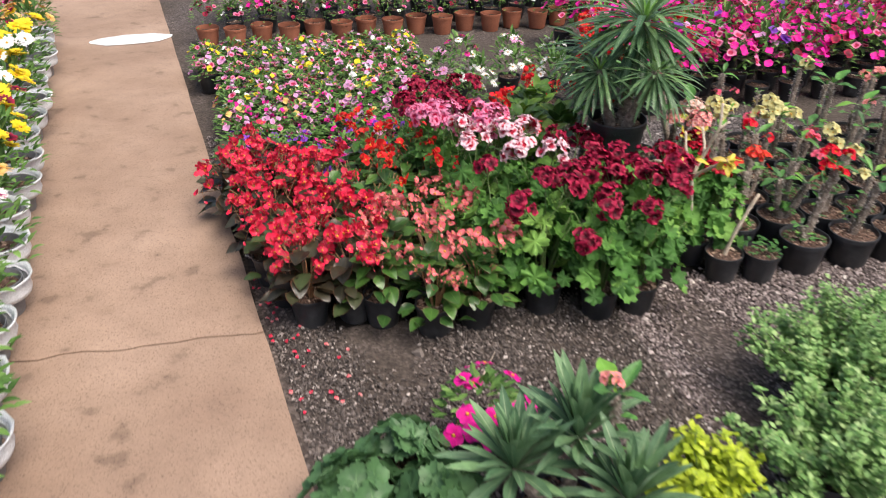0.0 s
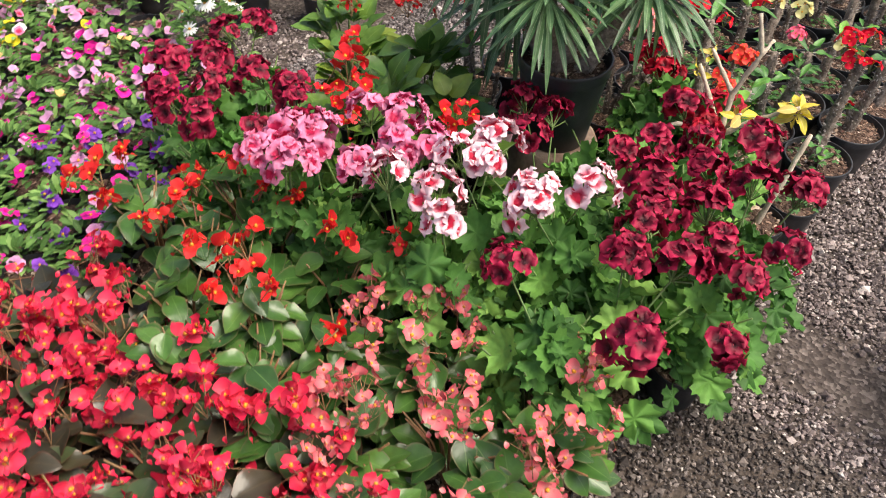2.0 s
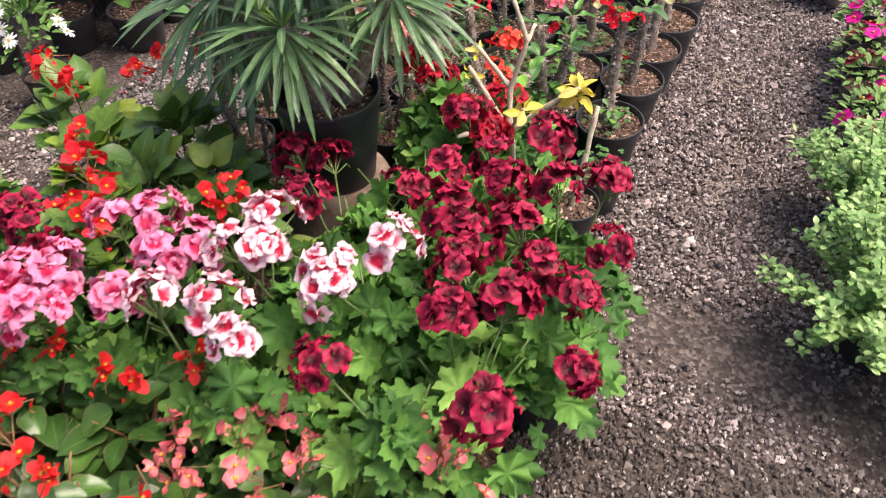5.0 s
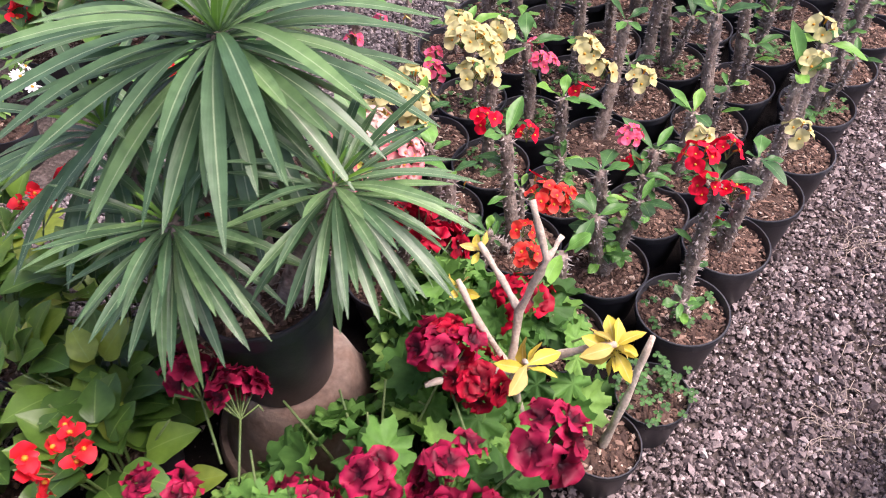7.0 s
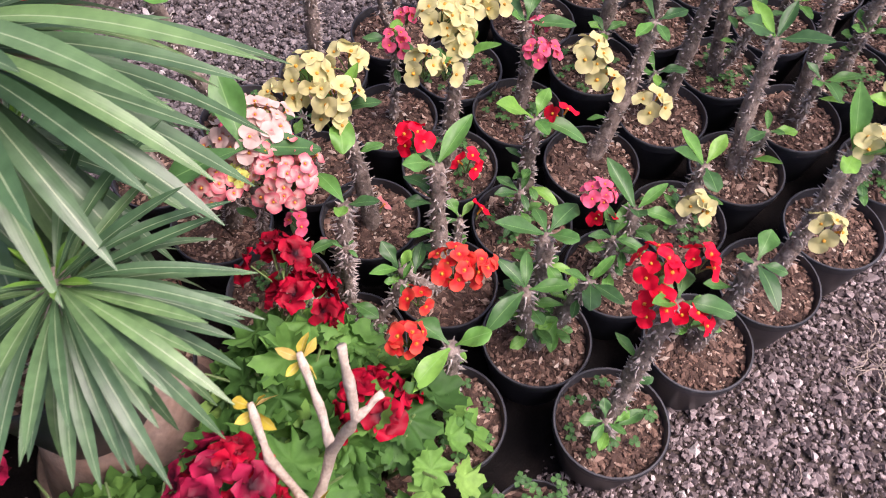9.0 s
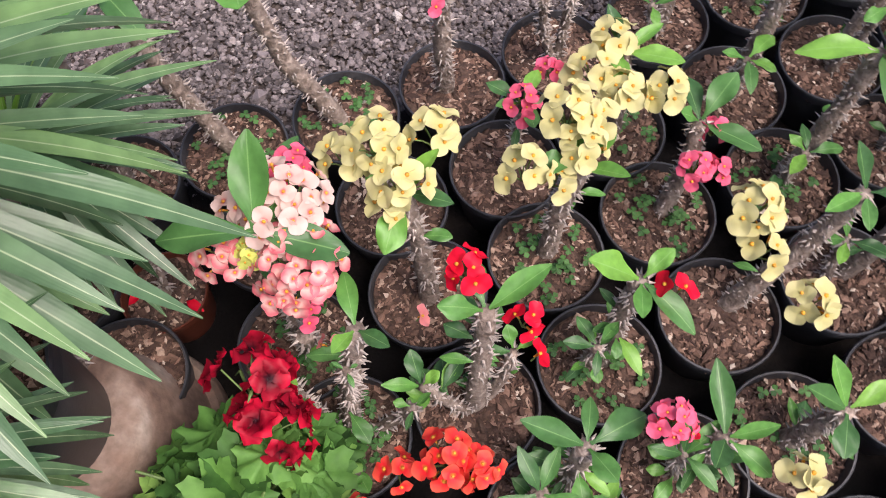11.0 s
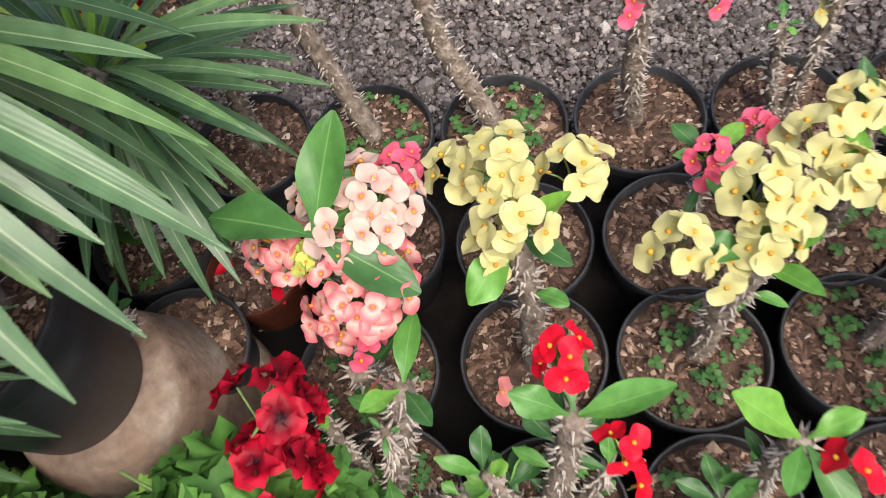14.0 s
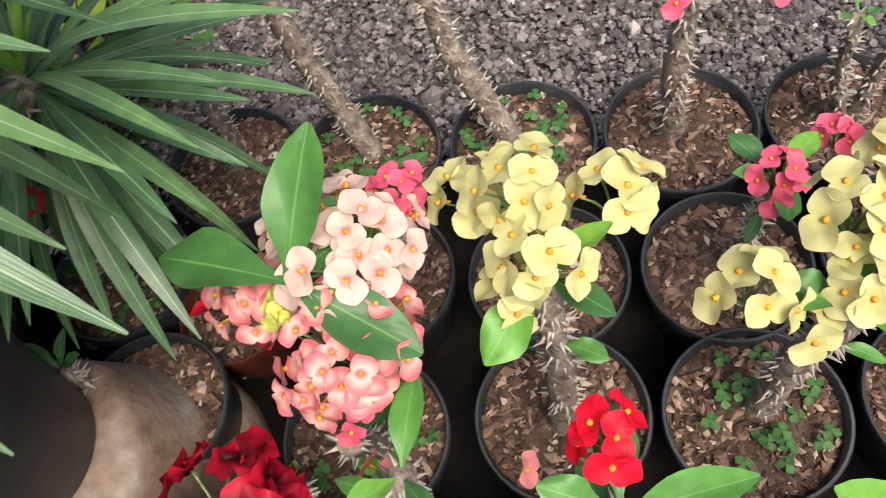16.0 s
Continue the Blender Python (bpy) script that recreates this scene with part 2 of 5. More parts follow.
M["lilac_petal"] = petal_material("lilac_petal", (0.6, 0.3, 0.2), (0.6, 0.2, 0.48), (0.72, 0.38, 0.62), (0.05, 0.2, 0.8), 0.2)
M["yellow_petal"] = petal_material("yellow_petal", (0.7, 0.3, 0.01), (0.85, 0.62, 0.02), (0.87, 0.7, 0.04), (0.05, 0.25, 0.8), 0.15)
M["white_petal"] = petal_material("white_petal", (0.75, 0.75, 0.6), (0.82, 0.82, 0.8), (0.85, 0.85, 0.85), (0.05, 0.25, 0.8), 0.08)
M["apricot_petal"] = petal_material("apricot_petal", (0.7, 0.2, 0.01), (0.85, 0.5, 0.12), (0.85, 0.58, 0.22), (0.05, 0.25, 0.8), 0.15)

M["black_plastic"] = solid_material("black_plastic", [(0.016, 0.017, 0.02), (0.026, 0.028, 0.033), (0.055, 0.057, 0.062)], 0.4, 14, 0.2, 0.001)
M["grey_plastic"] = solid_material("grey_plastic", [(0.12, 0.12, 0.13), (0.2, 0.2, 0.21)], 0.45, 14, 0.15, 0.001)
M["brown_plastic"] = solid_material("brown_plastic", [(0.09, 0.025, 0.014), (0.13, 0.035, 0.02)], 0.35, 14, 0.15, 0.001)
M["white_film"] = solid_material("white_film", [(0.62, 0.65, 0.68), (0.75, 0.77, 0.8)], 0.25, 12, 0.6, 0.004)
# black sheet; its colour also holds the deep shade between the pots
M["shaded_wet_cloth"] = solid_material("shaded_wet_cloth", [(0.003, 0.003, 0.003), (0.007, 0.006, 0.006), (0.018, 0.014, 0.012)], 0.75, 12, 0.5, 0.004)
M["terracotta"] = solid_material("terracotta", [(0.15, 0.095, 0.07), (0.26, 0.17, 0.125), (0.34, 0.25, 0.195), (0.48, 0.4, 0.335)], 0.88, 11, 0.6, 0.004, fine=70.0)
M["clay"] = solid_material("clay", [(0.3, 0.1, 0.055), (0.38, 0.14, 0.08)], 0.8, 8, 0.4)
M["soil"] = solid_material("soil", [(0.03, 0.018, 0.012), (0.075, 0.043, 0.03), (0.12, 0.075, 0.055)], 0.95, 60, 1.0, 0.004)
M["chip"] = piece_material("chip", [(0, (0.04, 0.02, 0.014)), (0.45, (0.1, 0.055, 0.038)), (0.82, (0.22, 0.13, 0.092)), (0.96, (0.4, 0.29, 0.22)), (1, (0.55, 0.48, 0.4))])
M["gravel_stone"] = piece_material("gravel_stone", [(0, (0.055, 0.041, 0.042)), (0.45, (0.165, 0.13, 0.126)), (0.85, (0.34, 0.28, 0.27)), (0.97, (0.5, 0.43, 0.41)), (1, (0.6, 0.56, 0.52))])
M["dark_stone"] = piece_material("dark_stone", [(0, (0.05, 0.042, 0.042)), (0.45, (0.125, 0.108, 0.108)), (0.88, (0.23, 0.2, 0.2)), (0.985, (0.33, 0.29, 0.28)), (1, (0.55, 0.52, 0.5))])
M["damp_stone"] = piece_material("damp_stone", [(0, (0.03, 0.024, 0.022)), (0.45, (0.075, 0.06, 0.054)), (0.86, (0.17, 0.142, 0.13)), (0.97, (0.34, 0.29, 0.27)), (1, (0.55, 0.5, 0.46))])
M["stem_green"] = solid_material("stem_green", [(0.08, 0.16, 0.04), (0.14, 0.2, 0.06)], 0.6, 30, 0.3)
M["stem_red"] = solid_material("stem_red", [(0.2, 0.08, 0.04), (0.22, 0.14, 0.06)], 0.6, 30, 0.3)
M["thorny_bark"] = solid_material("thorny_bark", [(0.09, 0.066, 0.052), (0.21, 0.165, 0.135), (0.36, 0.3, 0.255)], 0.85, 60, 0.9, 0.004)
M["thorn"] = solid_material("thorn", [(0.26, 0.22, 0.195), (0.46, 0.41, 0.37)], 0.6, 60, 0.2)
M["pale_bark"] = solid_material("pale_bark", [(0.34, 0.28, 0.21), (0.5, 0.42, 0.33), (0.62, 0.54, 0.44)], 0.8, 40, 0.7, 0.003)
M["stamen"] = solid_material("stamen", [(0.55, 0.3, 0.02), (0.65, 0.24, 0.02)], 0.6, 30, 0.2)
M["root_fibre"] = solid_material("root_fibre", [(0.33, 0.27, 0.22), (0.45, 0.38, 0.31)], 0.9, 30, 0.3)
M["pale_stone"] = solid_material("pale_stone", [(0.3, 0.26, 0.23), (0.42, 0.38, 0.34)], 0.85, 8, 0.6, 0.004)
M["spill"] = solid_material("spill", [(0.55, 0.56, 0.58), (0.72, 0.73, 0.75)], 0.6, 8, 0.5, 0.006)
M["dry_leaf"] = solid_material("dry_leaf", [(0.28, 0.16, 0.09), (0.42, 0.27, 0.17)], 0.8, 40, 0.5)


def ground_material():
    m, ns, ls, bs = nodes_of("gravelly_earth")
    v, c = ns.new("ShaderNodeTexVoronoi"), ns.new("ShaderNodeTexCoord")
    v.inputs["Scale"].default_value = 95
    ls.new(c.outputs["Object"], v.inputs["Vector"])
    grain = ramp(ns, ls, v.outputs["Color"], [(0.1, (0.03, 0.022, 0.02)), (0.6, (0.075, 0.058, 0.052)), (0.95, (0.2, 0.165, 0.15))])
    earth = noised(ns, ls, 1.7, 6)
    fac = ramp(ns, ls, earth, [(0.42, (0, 0, 0)), (0.6, (1, 1, 1))])
    col = mixed(ns, ls, fac, grain, ramp(ns, ls, noised(ns, ls, 50), [(0.3, (0.03, 0.022, 0.018)), (0.7, (0.09, 0.07, 0.058))]))
    ls.new(col, bs.inputs["Base Color"])
    bs.inputs["Roughness"].default_value = 0.95
    bumped(ns, ls, bs, v.outputs["Distance"], 0.8, 0.006)
    return m


def concrete_material():
    m, ns, ls, bs = nodes_of("worn_concrete")
    big, mid, small = noised(ns, ls, 1.6, 6), noised(ns, ls, 9, 6), noised(ns, ls, 160, 4)
    col = ramp(ns, ls, big, [(0.3, (0.22, 0.145, 0.105)), (0.5, (0.275, 0.188, 0.138)), (0.7, (0.33, 0.232, 0.175))])
    col = mixed(ns, ls, 0.85, col, ramp(ns, ls, mid, [(0.3, (0.62, 0.6, 0.58)), (0.38, (0.97, 0.96, 0.95)), (0.62, (1.1, 1.09, 1.08))]), "MULTIPLY")
    col = mixed(ns, ls, 0.6, col, ramp(ns, ls, small, [(0.34, (0.4, 0.38, 0.36)), (0.42, (0.95, 0.95, 0.95)), (0.6, (1.05, 1.05, 1.05)), (0.75, (1.3, 1.3, 1.28))]), "MULTIPLY")
    ls.new(col, bs.inputs["Base Color"])
    bs.inputs["Roughness"].default_value = 0.88
    bumped(ns, ls, bs, small, 0.4, 0.003)
    return m


# the cloth's gloss is cut so its painted-in shade stays near black
for k, s in (("shaded_wet_cloth", 0.08), ("black_plastic", 0.5)):
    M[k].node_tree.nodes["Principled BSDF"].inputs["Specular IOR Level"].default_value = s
M["ground"], M["concrete"] = ground_material(), concrete_material()

# ---- mesh building ----
rng = np.random.default_rng(7)


def rnd(a, b):
    return float(rng.uniform(a, b))


class Build:
    """Gathers pieces with uv and material, then makes one mesh."""

    def __init__(self):
        self.v, self.f, self.uv, self.m, self.n = [], [], [], [], 0

    def add(self, piece, matrix=None, mat=0):
        v, f, uv = piece
        if matrix is not None:
            a = np.array(matrix)
            v = v @ a[:3, :3].T + a[:3, 3]
        self.v.append(v)
        self.uv.append(uv)
        self.f += [tuple(i + self.n for i in q) for q in f]
        self.m += [mat] * len(f)
        self.n += len(v)
        return self

    def mesh(self, name, materials, smooth=True, sharp=None):
        me = bpy.data.meshes.new(name)
        v, uv = np.concatenate(self.v), np.concatenate(self.uv)
        me.from_pydata(v.tolist(), [], self.f)
        for mt in materials:
            me.materials.append(M[mt])
        me.polygons.foreach_set("material_index", np.array(self.m, dtype=np.int32))
        me.polygons.foreach_set("use_smooth", np.full(len(self.f), smooth))
        lay = me.uv_layers.new(name="uv")
        idx = np.zeros(len(me.loops), dtype=np.int32)
        me.loops.foreach_get("vertex_index", idx)
        lay.data.foreach_set("uv", uv[idx].astype(np.float32).ravel())
        if sharp:
            me.set_sharp_from_angle(angle=radians(sharp))
        me.update()
        return me


def grid_faces(rows, cols, wrap=False):
    f = []
    for i in range(rows - 1):
        for j in range(cols if wrap else cols - 1):
            k = (j + 1) % cols
            f.append((i * cols + j, i * cols + k, (i + 1) * cols + k, (i + 1) * cols + j))
    return f


def blade(length, width, widest=0.5, droop=0.15, fold=0.2, wave=0.0, rows=7, cols=5, base=0.1, tip=0.05, skew=0.0):
    """A leaf or petal from the origin along y, its face up z."""
    v, uv = [], []
    for i in range(rows):
        t = i / (rows - 1)
        p = math.log(0.5) / math.log(max(0.05, widest))
        w = width * 0.5 * max(base * (1 - t) + tip * t, math.sin(math.pi * t ** p) ** 0.75)
        for j in range(cols):
            a = 2 * j / (cols - 1) - 1
            z = -droop * length * t * t + fold * w * abs(a) ** 1.5 + wave * w * math.sin(9 * t + 2.2 * a) * abs(a)
            x = w * a * (1 + skew * np.sign(a))
            v.append((x, length * t - abs(a) ** 2 * w * 0.12 * t, z))
            uv.append((j / (cols - 1), t))
    return np.array(v), grid_faces(rows, cols), np.array(uv)


def lobed(radius, lobes=7, depth=0.14, ruffle=0.12, cup=0.25, segs=40, rings=3):
    """A round, lobed and toothed leaf about its stalk, with a notch towards -y."""
    v, uv = [(0, 0, 0)], [(0.5, 0.0)]
    for r in range(1, rings + 1):
        q = r / rings
        for s in range(segs):
            a = 2 * math.pi * (s + 0.5) / segs - math.pi / 2
            notch = 1 - 0.62 * math.exp(-((s + 0.5 if s < segs / 2 else segs - s - 0.5) / 1.1) ** 2)
            e = radius * q * notch * (1 + depth * q * (2 * abs(math.cos(lobes * a / 2)) - 1) + 0.075 * q * (-1) ** s)
            v.append((e * math.cos(a), e * math.sin(a), radius * (cup * q * q - 0.1 + ruffle * q * q * math.sin(lobes * a * 1.0 + 1.2))))
            uv.append((0.5 + 0.5 * q * abs(math.sin(lobes * a * 0.5)), q))
    f = [(0, 1 + s, 1 + (s + 1) % segs) for s in range(segs)]
    for r in range(rings - 1):
        o = 1 + r * segs
        f += [(o + s, o + segs + s, o + segs + (s + 1) % segs, o + (s + 1) % segs) for s in range(segs)]
    return np.array(v), f, np.array(uv)


def tube(points, radii, sides=8, cap=True):
    pts = [Vector(p) for p in points]
    v, uv = [], []
    for i, p in enumerate(pts):
        d = (pts[min(i + 1, len(pts) - 1)] - pts[max(i - 1, 0)]).normalized()
        q = d.to_track_quat("Z", "Y")
        for s in range(sides):
            a = 2 * math.pi * s / sides
            v.append(tuple(p + q @ Vector((radii[i] * math.cos(a), radii[i] * math.sin(a), 0))))
            uv.append((s / sides, i / (len(pts) - 1)))
    f = grid_faces(len(pts), sides, True)
    if cap:
        f.append(tuple(range((len(pts) - 1) * sides, len(pts) * sides)))
    return np.array(v), f, np.array(uv)


def lathe(profile, segs=36):
    v, uv = [], []
    for i, (r, z) in enumerate(profile):
        for s in range(segs):
            a = 2 * math.pi * s / segs
            v.append((r * math.cos(a), r * math.sin(a), z))
            uv.append((s / segs, i / (len(profile) - 1)))
    return np.array(v), grid_faces(len(profile), segs, True), np.array(uv)


STONE_V = np.array([(1, 0, 0), (-1, 0, 0), (0, 1, 0), (0, -1, 0), (0, 0, 1), (0, 0, -1)], dtype=float)
STONE_F = np.array([(0, 2, 4), (2, 1, 4), (1, 3, 4), (3, 0, 4), (2, 0, 5), (1, 2, 5), (3, 1, 5), (0, 3, 5)])


PHI = (1 + 5 ** 0.5) / 2
ROUND_V = np.array([(-1, PHI, 0), (1, PHI, 0), (-1, -PHI, 0), (1, -PHI, 0), (0, -1, PHI), (0, 1, PHI), (0, -1, -PHI), (0, 1, -PHI), (PHI, 0, -1), (PHI, 0, 1), (-PHI, 0, -1), (-PHI, 0, 1)]) / 1.9
ROUND_F = np.array([(0, 11, 5), (0, 5, 1), (0, 1, 7), (0, 7, 10), (0, 10, 11), (1, 5, 9), (5, 11, 4), (11, 10, 2), (10, 7, 6), (7, 1, 8), (3, 9, 4), (3, 4, 2), (3, 2, 6), (3, 6, 8), (3, 8, 9), (4, 9, 5), (2, 4, 11), (6, 2, 10), (8, 6, 7), (9, 8, 1)])


def pebbles(centres, sizes, flat=0.65, long=1.0, fine=False):
    """Many small uneven stones or chips as one piece."""
    n = len(centres)
    shape, faces = (ROUND_V, ROUND_F) if fine else (STONE_V, STONE_F)
    v = shape[None] * rng.uniform(0.65, 1.25, (n, len(shape), 1)) * np.stack([np.full(n, long), np.ones(n), np.full(n, flat)], 1)[:, None, :]
    v = v + rng.normal(0, 0.16, v.shape)
    a, b = rng.uniform(0, 2 * math.pi, n), rng.normal(0, 0.35, n)
    ca, sa, cb, sb = np.cos(a), np.sin(a), np.cos(b), np.sin(b)
    x, y, z = v[..., 0], v[..., 1], v[..., 2]
    y, z = y * cb[:, None] - z * sb[:, None], y * sb[:, None] + z * cb[:, None]
    x, y = x * ca[:, None] - y * sa[:, None], x * sa[:, None] + y * ca[:, None]
    v = np.stack([x, y, z], -1) * sizes[:, None, None] + centres[:, None, :]
    f = (faces[None] + len(shape) * np.arange(n)[:, None, None]).reshape(-1, 3)
    return v.reshape(-1, 3), [tuple(q) for q in f.tolist()], np.zeros((n * len(shape), 2))


def along(p, d, up=(0, 0, 1), s=1.0):
    """A pose at p with y along d and z towards up."""
    y = Vector(d).normalized()
    x = y.cross(Vector(up))
    x = x.normalized() if x.length > 1e-4 else Vector((1, 0, 0))
    z = x.cross(y)
    m = Matrix((x, y, z)).transposed().to_4x4()
    return Matrix.Translation(p) @ m @ Matrix.Diagonal((s, s, s, 1))


def facing(p, n, spin=0.0, s=1.0):
    """A pose at p with z along n."""
    return Matrix.Translation(p) @ Vector(n).normalized().to_track_quat("Z", "Y").to_matrix().to_4x4() @ Matrix.Rotation(spin, 4, "Z") @ Matrix.Diagonal((s, s, s, 1))


def piece(name, me, parent, m=None, label=""):
    ob = new(name, me)
    ob.parent = parent
    if m is not None:
        ob.matrix_basis = m
    return tagged(ob, label)


def thing(name, p, label, category, group="", spin=0.0, size=1.0):
    ob = new(name)
    ob.empty_display_size = 0.05
    ob.matrix_basis = Matrix.Translation(p) @ Matrix.Rotation(spin, 4, "Z") @ Matrix.Diagonal((size, size, size, 1))
    return tagged(ob, label, category, group)


# ---- shared leaf, petal, pot meshes ----
def one(name, p, mat):
    return Build().add(p).mesh(name, [mat])


LEAF = {}
for kind in ("begonia_leaf", "bronze_leaf", "lime_leaf"):
    k = 1.25 if kind == "lime_leaf" else 1.0
    LEAF[kind] = [one(kind, blade(0.075 * k, 0.058 * k, 0.42, d, fo, 0.12, 8, 7, 0.25, 0.03, 0.12), kind) for d, fo in ((0.15, 0.25), (0.35, 0.1), (0.25, 0.35))]
LEAF["geranium_leaf"] = [one("geranium_leaf", lobed(0.037, 7, 0.17, ru, cu), "geranium_leaf") for ru, cu in ((0.16, 0.3), (0.26, 0.12), (0.14, 0.55), (0.2, -0.2))]
LEAF["strawberry_leaf"] = [one("strawberry_leaf", lobed(0.045, 5, 0.1, 0.08, cu), "dark_leaf") for cu in (0.2, 0.35)]
LEAF["spurge_leaf"] = [one("spurge_leaf", blade(le, wi, wd, d, fo, wv, 11, 7, 0.14, 0.1, sk), "spurge_leaf") for le, wi, wd, d, fo, wv, sk in ((0.112, 0.047, 0.62, 0.14, 0.3, 0.22, 0.06), (0.1, 0.052, 0.68, 0.35, 0.12, 0.35, -0.08), (0.118, 0.04, 0.56, 0.04, 0.45, 0.14, 0.0), (0.085, 0.05, 0.7, 0.22, 0.2, 0.3, 0.1), (0.11, 0.044, 0.6, 0.5, 0.25, 0.2, -0.04))]
LEAF["palm_leaf"] = [one("palm_leaf", blade(0.255, 0.0235, 0.6, d, 0.3, 0.05, 13, 5, 0.3, 0.06), "palm_leaf") for d in (0.12, 0.34, 0.62)]
LEAF["strap_leaf"] = [one("strap_leaf", blade(0.185, 0.031, 0.6, d, 0.45, 0.06, 10, 5, 0.25, 0.08), "strap_leaf") for d in (-0.05, 0.1, 0.25)]
LEAF["young_palm_leaf"] = [one("young_palm_leaf", blade(0.1, 0.015, 0.55, 0.05, 0.5, 0, 7, 5, 0.25, 0.02), "young_palm_leaf")]
LEAF["yellow_leaf"] = [one("yellow_leaf", blade(0.05, 0.022, 0.6, d, 0.3, 0.2, 7, 5), "yellow_leaf") for d in (0.1, 0.5)]


def pot_mesh(name, r, h, mat, taper=0.76, segs=40):
    pr = [(0.02, 0.004), (r * taper * 0.9, 0.004), (r * taper * 0.96, 0.0), (r * taper, 0.006), (r * 0.945, h * 0.86), (r * 0.985, h * 0.868), (r * 0.995, h * 0.96), (r * 1.0, h * 0.985),
          (r * 0.985, h), (r * 0.955, h), (r * 0.94, h * 0.97), (r * 0.9, h * 0.7)]
    return Build().add(lathe(pr, segs)).mesh(name, [mat], True, 50)


def soil_mesh(name, r, h, chips, size=0.0042):
    b = Build()
    rings, segs = 6, 24
    v, uv = [(0, 0, h * 0.85)], [(0, 0)]
    for i in range(1, rings + 1):
        for s in range(segs):
            a, q = 2 * math.pi * s / segs, r * 0.945 * i / rings
            v.append((q * math.cos(a), q * math.sin(a), h * 0.85 + 0.006 * (1 - (i / rings) ** 2) + 0.0025 * rng.normal()))
            uv.append((0, 0))
    f = [(0, 1 + s, 1 + (s + 1) % segs) for s in range(segs)]
    for i in range(rings - 1):
        o = 1 + i * segs
        f += [(o + s, o + segs + s, o + segs + (s + 1) % segs, o + (s + 1) % segs) for s in range(segs)]
    b.add((np.array(v), f, np.array(uv)), None, 0)
    a, q = rng.uniform(0, 2 * math.pi, chips), r * 0.9 * np.sqrt(rng.uniform(0, 1, chips))
    c = np.stack([q * np.cos(a), q * np.sin(a), h * 0.85 + 0.004 + rng.uniform(0, 0.004, chips)], 1)
    k = chips * 2 // 3
    b.add(pebbles(c[:k], size * rng.lognormal(-0.25, 0.4, k), 0.4, 1.9), None, 1)
    b.add(pebbles(c[k:], size * 0.7 * rng.lognormal(-0.25, 0.4, chips - k), 0.7, 1.1), None, 1)
    a, q = rng.uniform(0, 2 * math.pi, 30), r * 0.86 * np.sqrt(rng.uniform(0, 1, 30))
    b.add(pebbles(np.stack([q * np.cos(a), q * np.sin(a), np.full(30, h * 0.85 + 0.006)], 1), size * rng.uniform(1.4, 2.2, 30), 0.35, 1.5), None, 1)
    return b.mesh(name, ["soil", "chip"], False)


POT = pot_mesh("pot", 0.1, 0.148, "black_plastic")
POT_SMALL = pot_mesh("small_pot", 0.075, 0.125, "black_plastic", segs=24)
POT_BROWN = pot_mesh("brown_pot", 0.075, 0.125, "brown_plastic")
POT_GREY = pot_mesh("grey_pot", 0.085, 0.14, "grey_plastic", segs=24)
POT_CLAY = pot_mesh("clay_pot", 0.085, 0.14, "clay", segs=24)
SOIL = [soil_mesh("soil", 0.1, 0.148, 800, 0.004) for _ in range(5)]
SOIL_SMALL = [soil_mesh("soil", 0.075, 0.125, 220) for _ in range(2)]
SOIL_COVERED = [soil_mesh("soil", 0.075, 0.125, 16)]


def weed_mesh():
    b = Build()
    for _ in range(26):
        a, q, z = rnd(0, 6.28), rnd(0.02, 0.08), 0.13 + rnd(0.005, 0.03)
        for k in range(3):
            d = (math.cos(a + k * 2.1), math.sin(a + k * 2.1), -0.1)
            b.add(blade(0.011, 0.011, 0.6, 0.1, 0.2, 0, 4, 3), along((q * math.cos(a), q * math.sin(a), z), d), 0)
    return b.mesh("weed", ["clover_leaf"])


WEED = [weed_mesh() for _ in range(2)]


def disc(r, cy, cup=0.2, segs=18, rings=3):
    """A rounded bract whose base is at the origin; uv runs outward from there."""
    v, uv = [(0, cy, -0.04 * r)], [(0.5, 0.45)]
    for k in range(1, rings + 1):
        q = k / rings
        for s in range(segs):
            a = 2 * math.pi * s / segs
            x, y = 1.12 * r * q * math.cos(a), cy + r * q * math.sin(a) * (0.9 if math.sin(a) < 0 else 1.0)
            wob = 1 + 0.022 * math.sin(5 * a + cy * 700) * q
            v.append((x * wob, y * wob, r * (cup * q * q * (1 + 0.9 * math.sin(3 * a + cy * 900)) - 0.22 * max(0, math.sin(a)) * q * q)))
            uv.append((0.5 + 0.5 * q * math.cos(a), min(1, math.hypot(x, y) / (r + cy))))
    f = [(0, 1 + s, 1 + (s + 1) % segs) for s in range(segs)]
    for k in range(rings - 1):
        o = 1 + k * segs
        f += [(o + s, o + segs + s, o + segs + (s + 1) % segs, o + (s + 1) % segs) for s in range(segs)]
    return np.array(v), f, np.array(uv)


def spurge_flower(mat):
    b = Build()
    for k in range(2):
        b.add(disc(0.0145, 0.0105), Matrix.Rotation(math.pi * k, 4, "Z") @ Matrix.Rotation(0.16 + 0.12 * k, 4, "X"), 0)
    b.add(tube([(0, 0, -0.012), (0, 0, 0.002), (0, 0, 0.0045)], [0.0012, 0.0032, 0.0018], 7), None, 1)
    return b.mesh("spurge_flower", [mat, "stamen"])


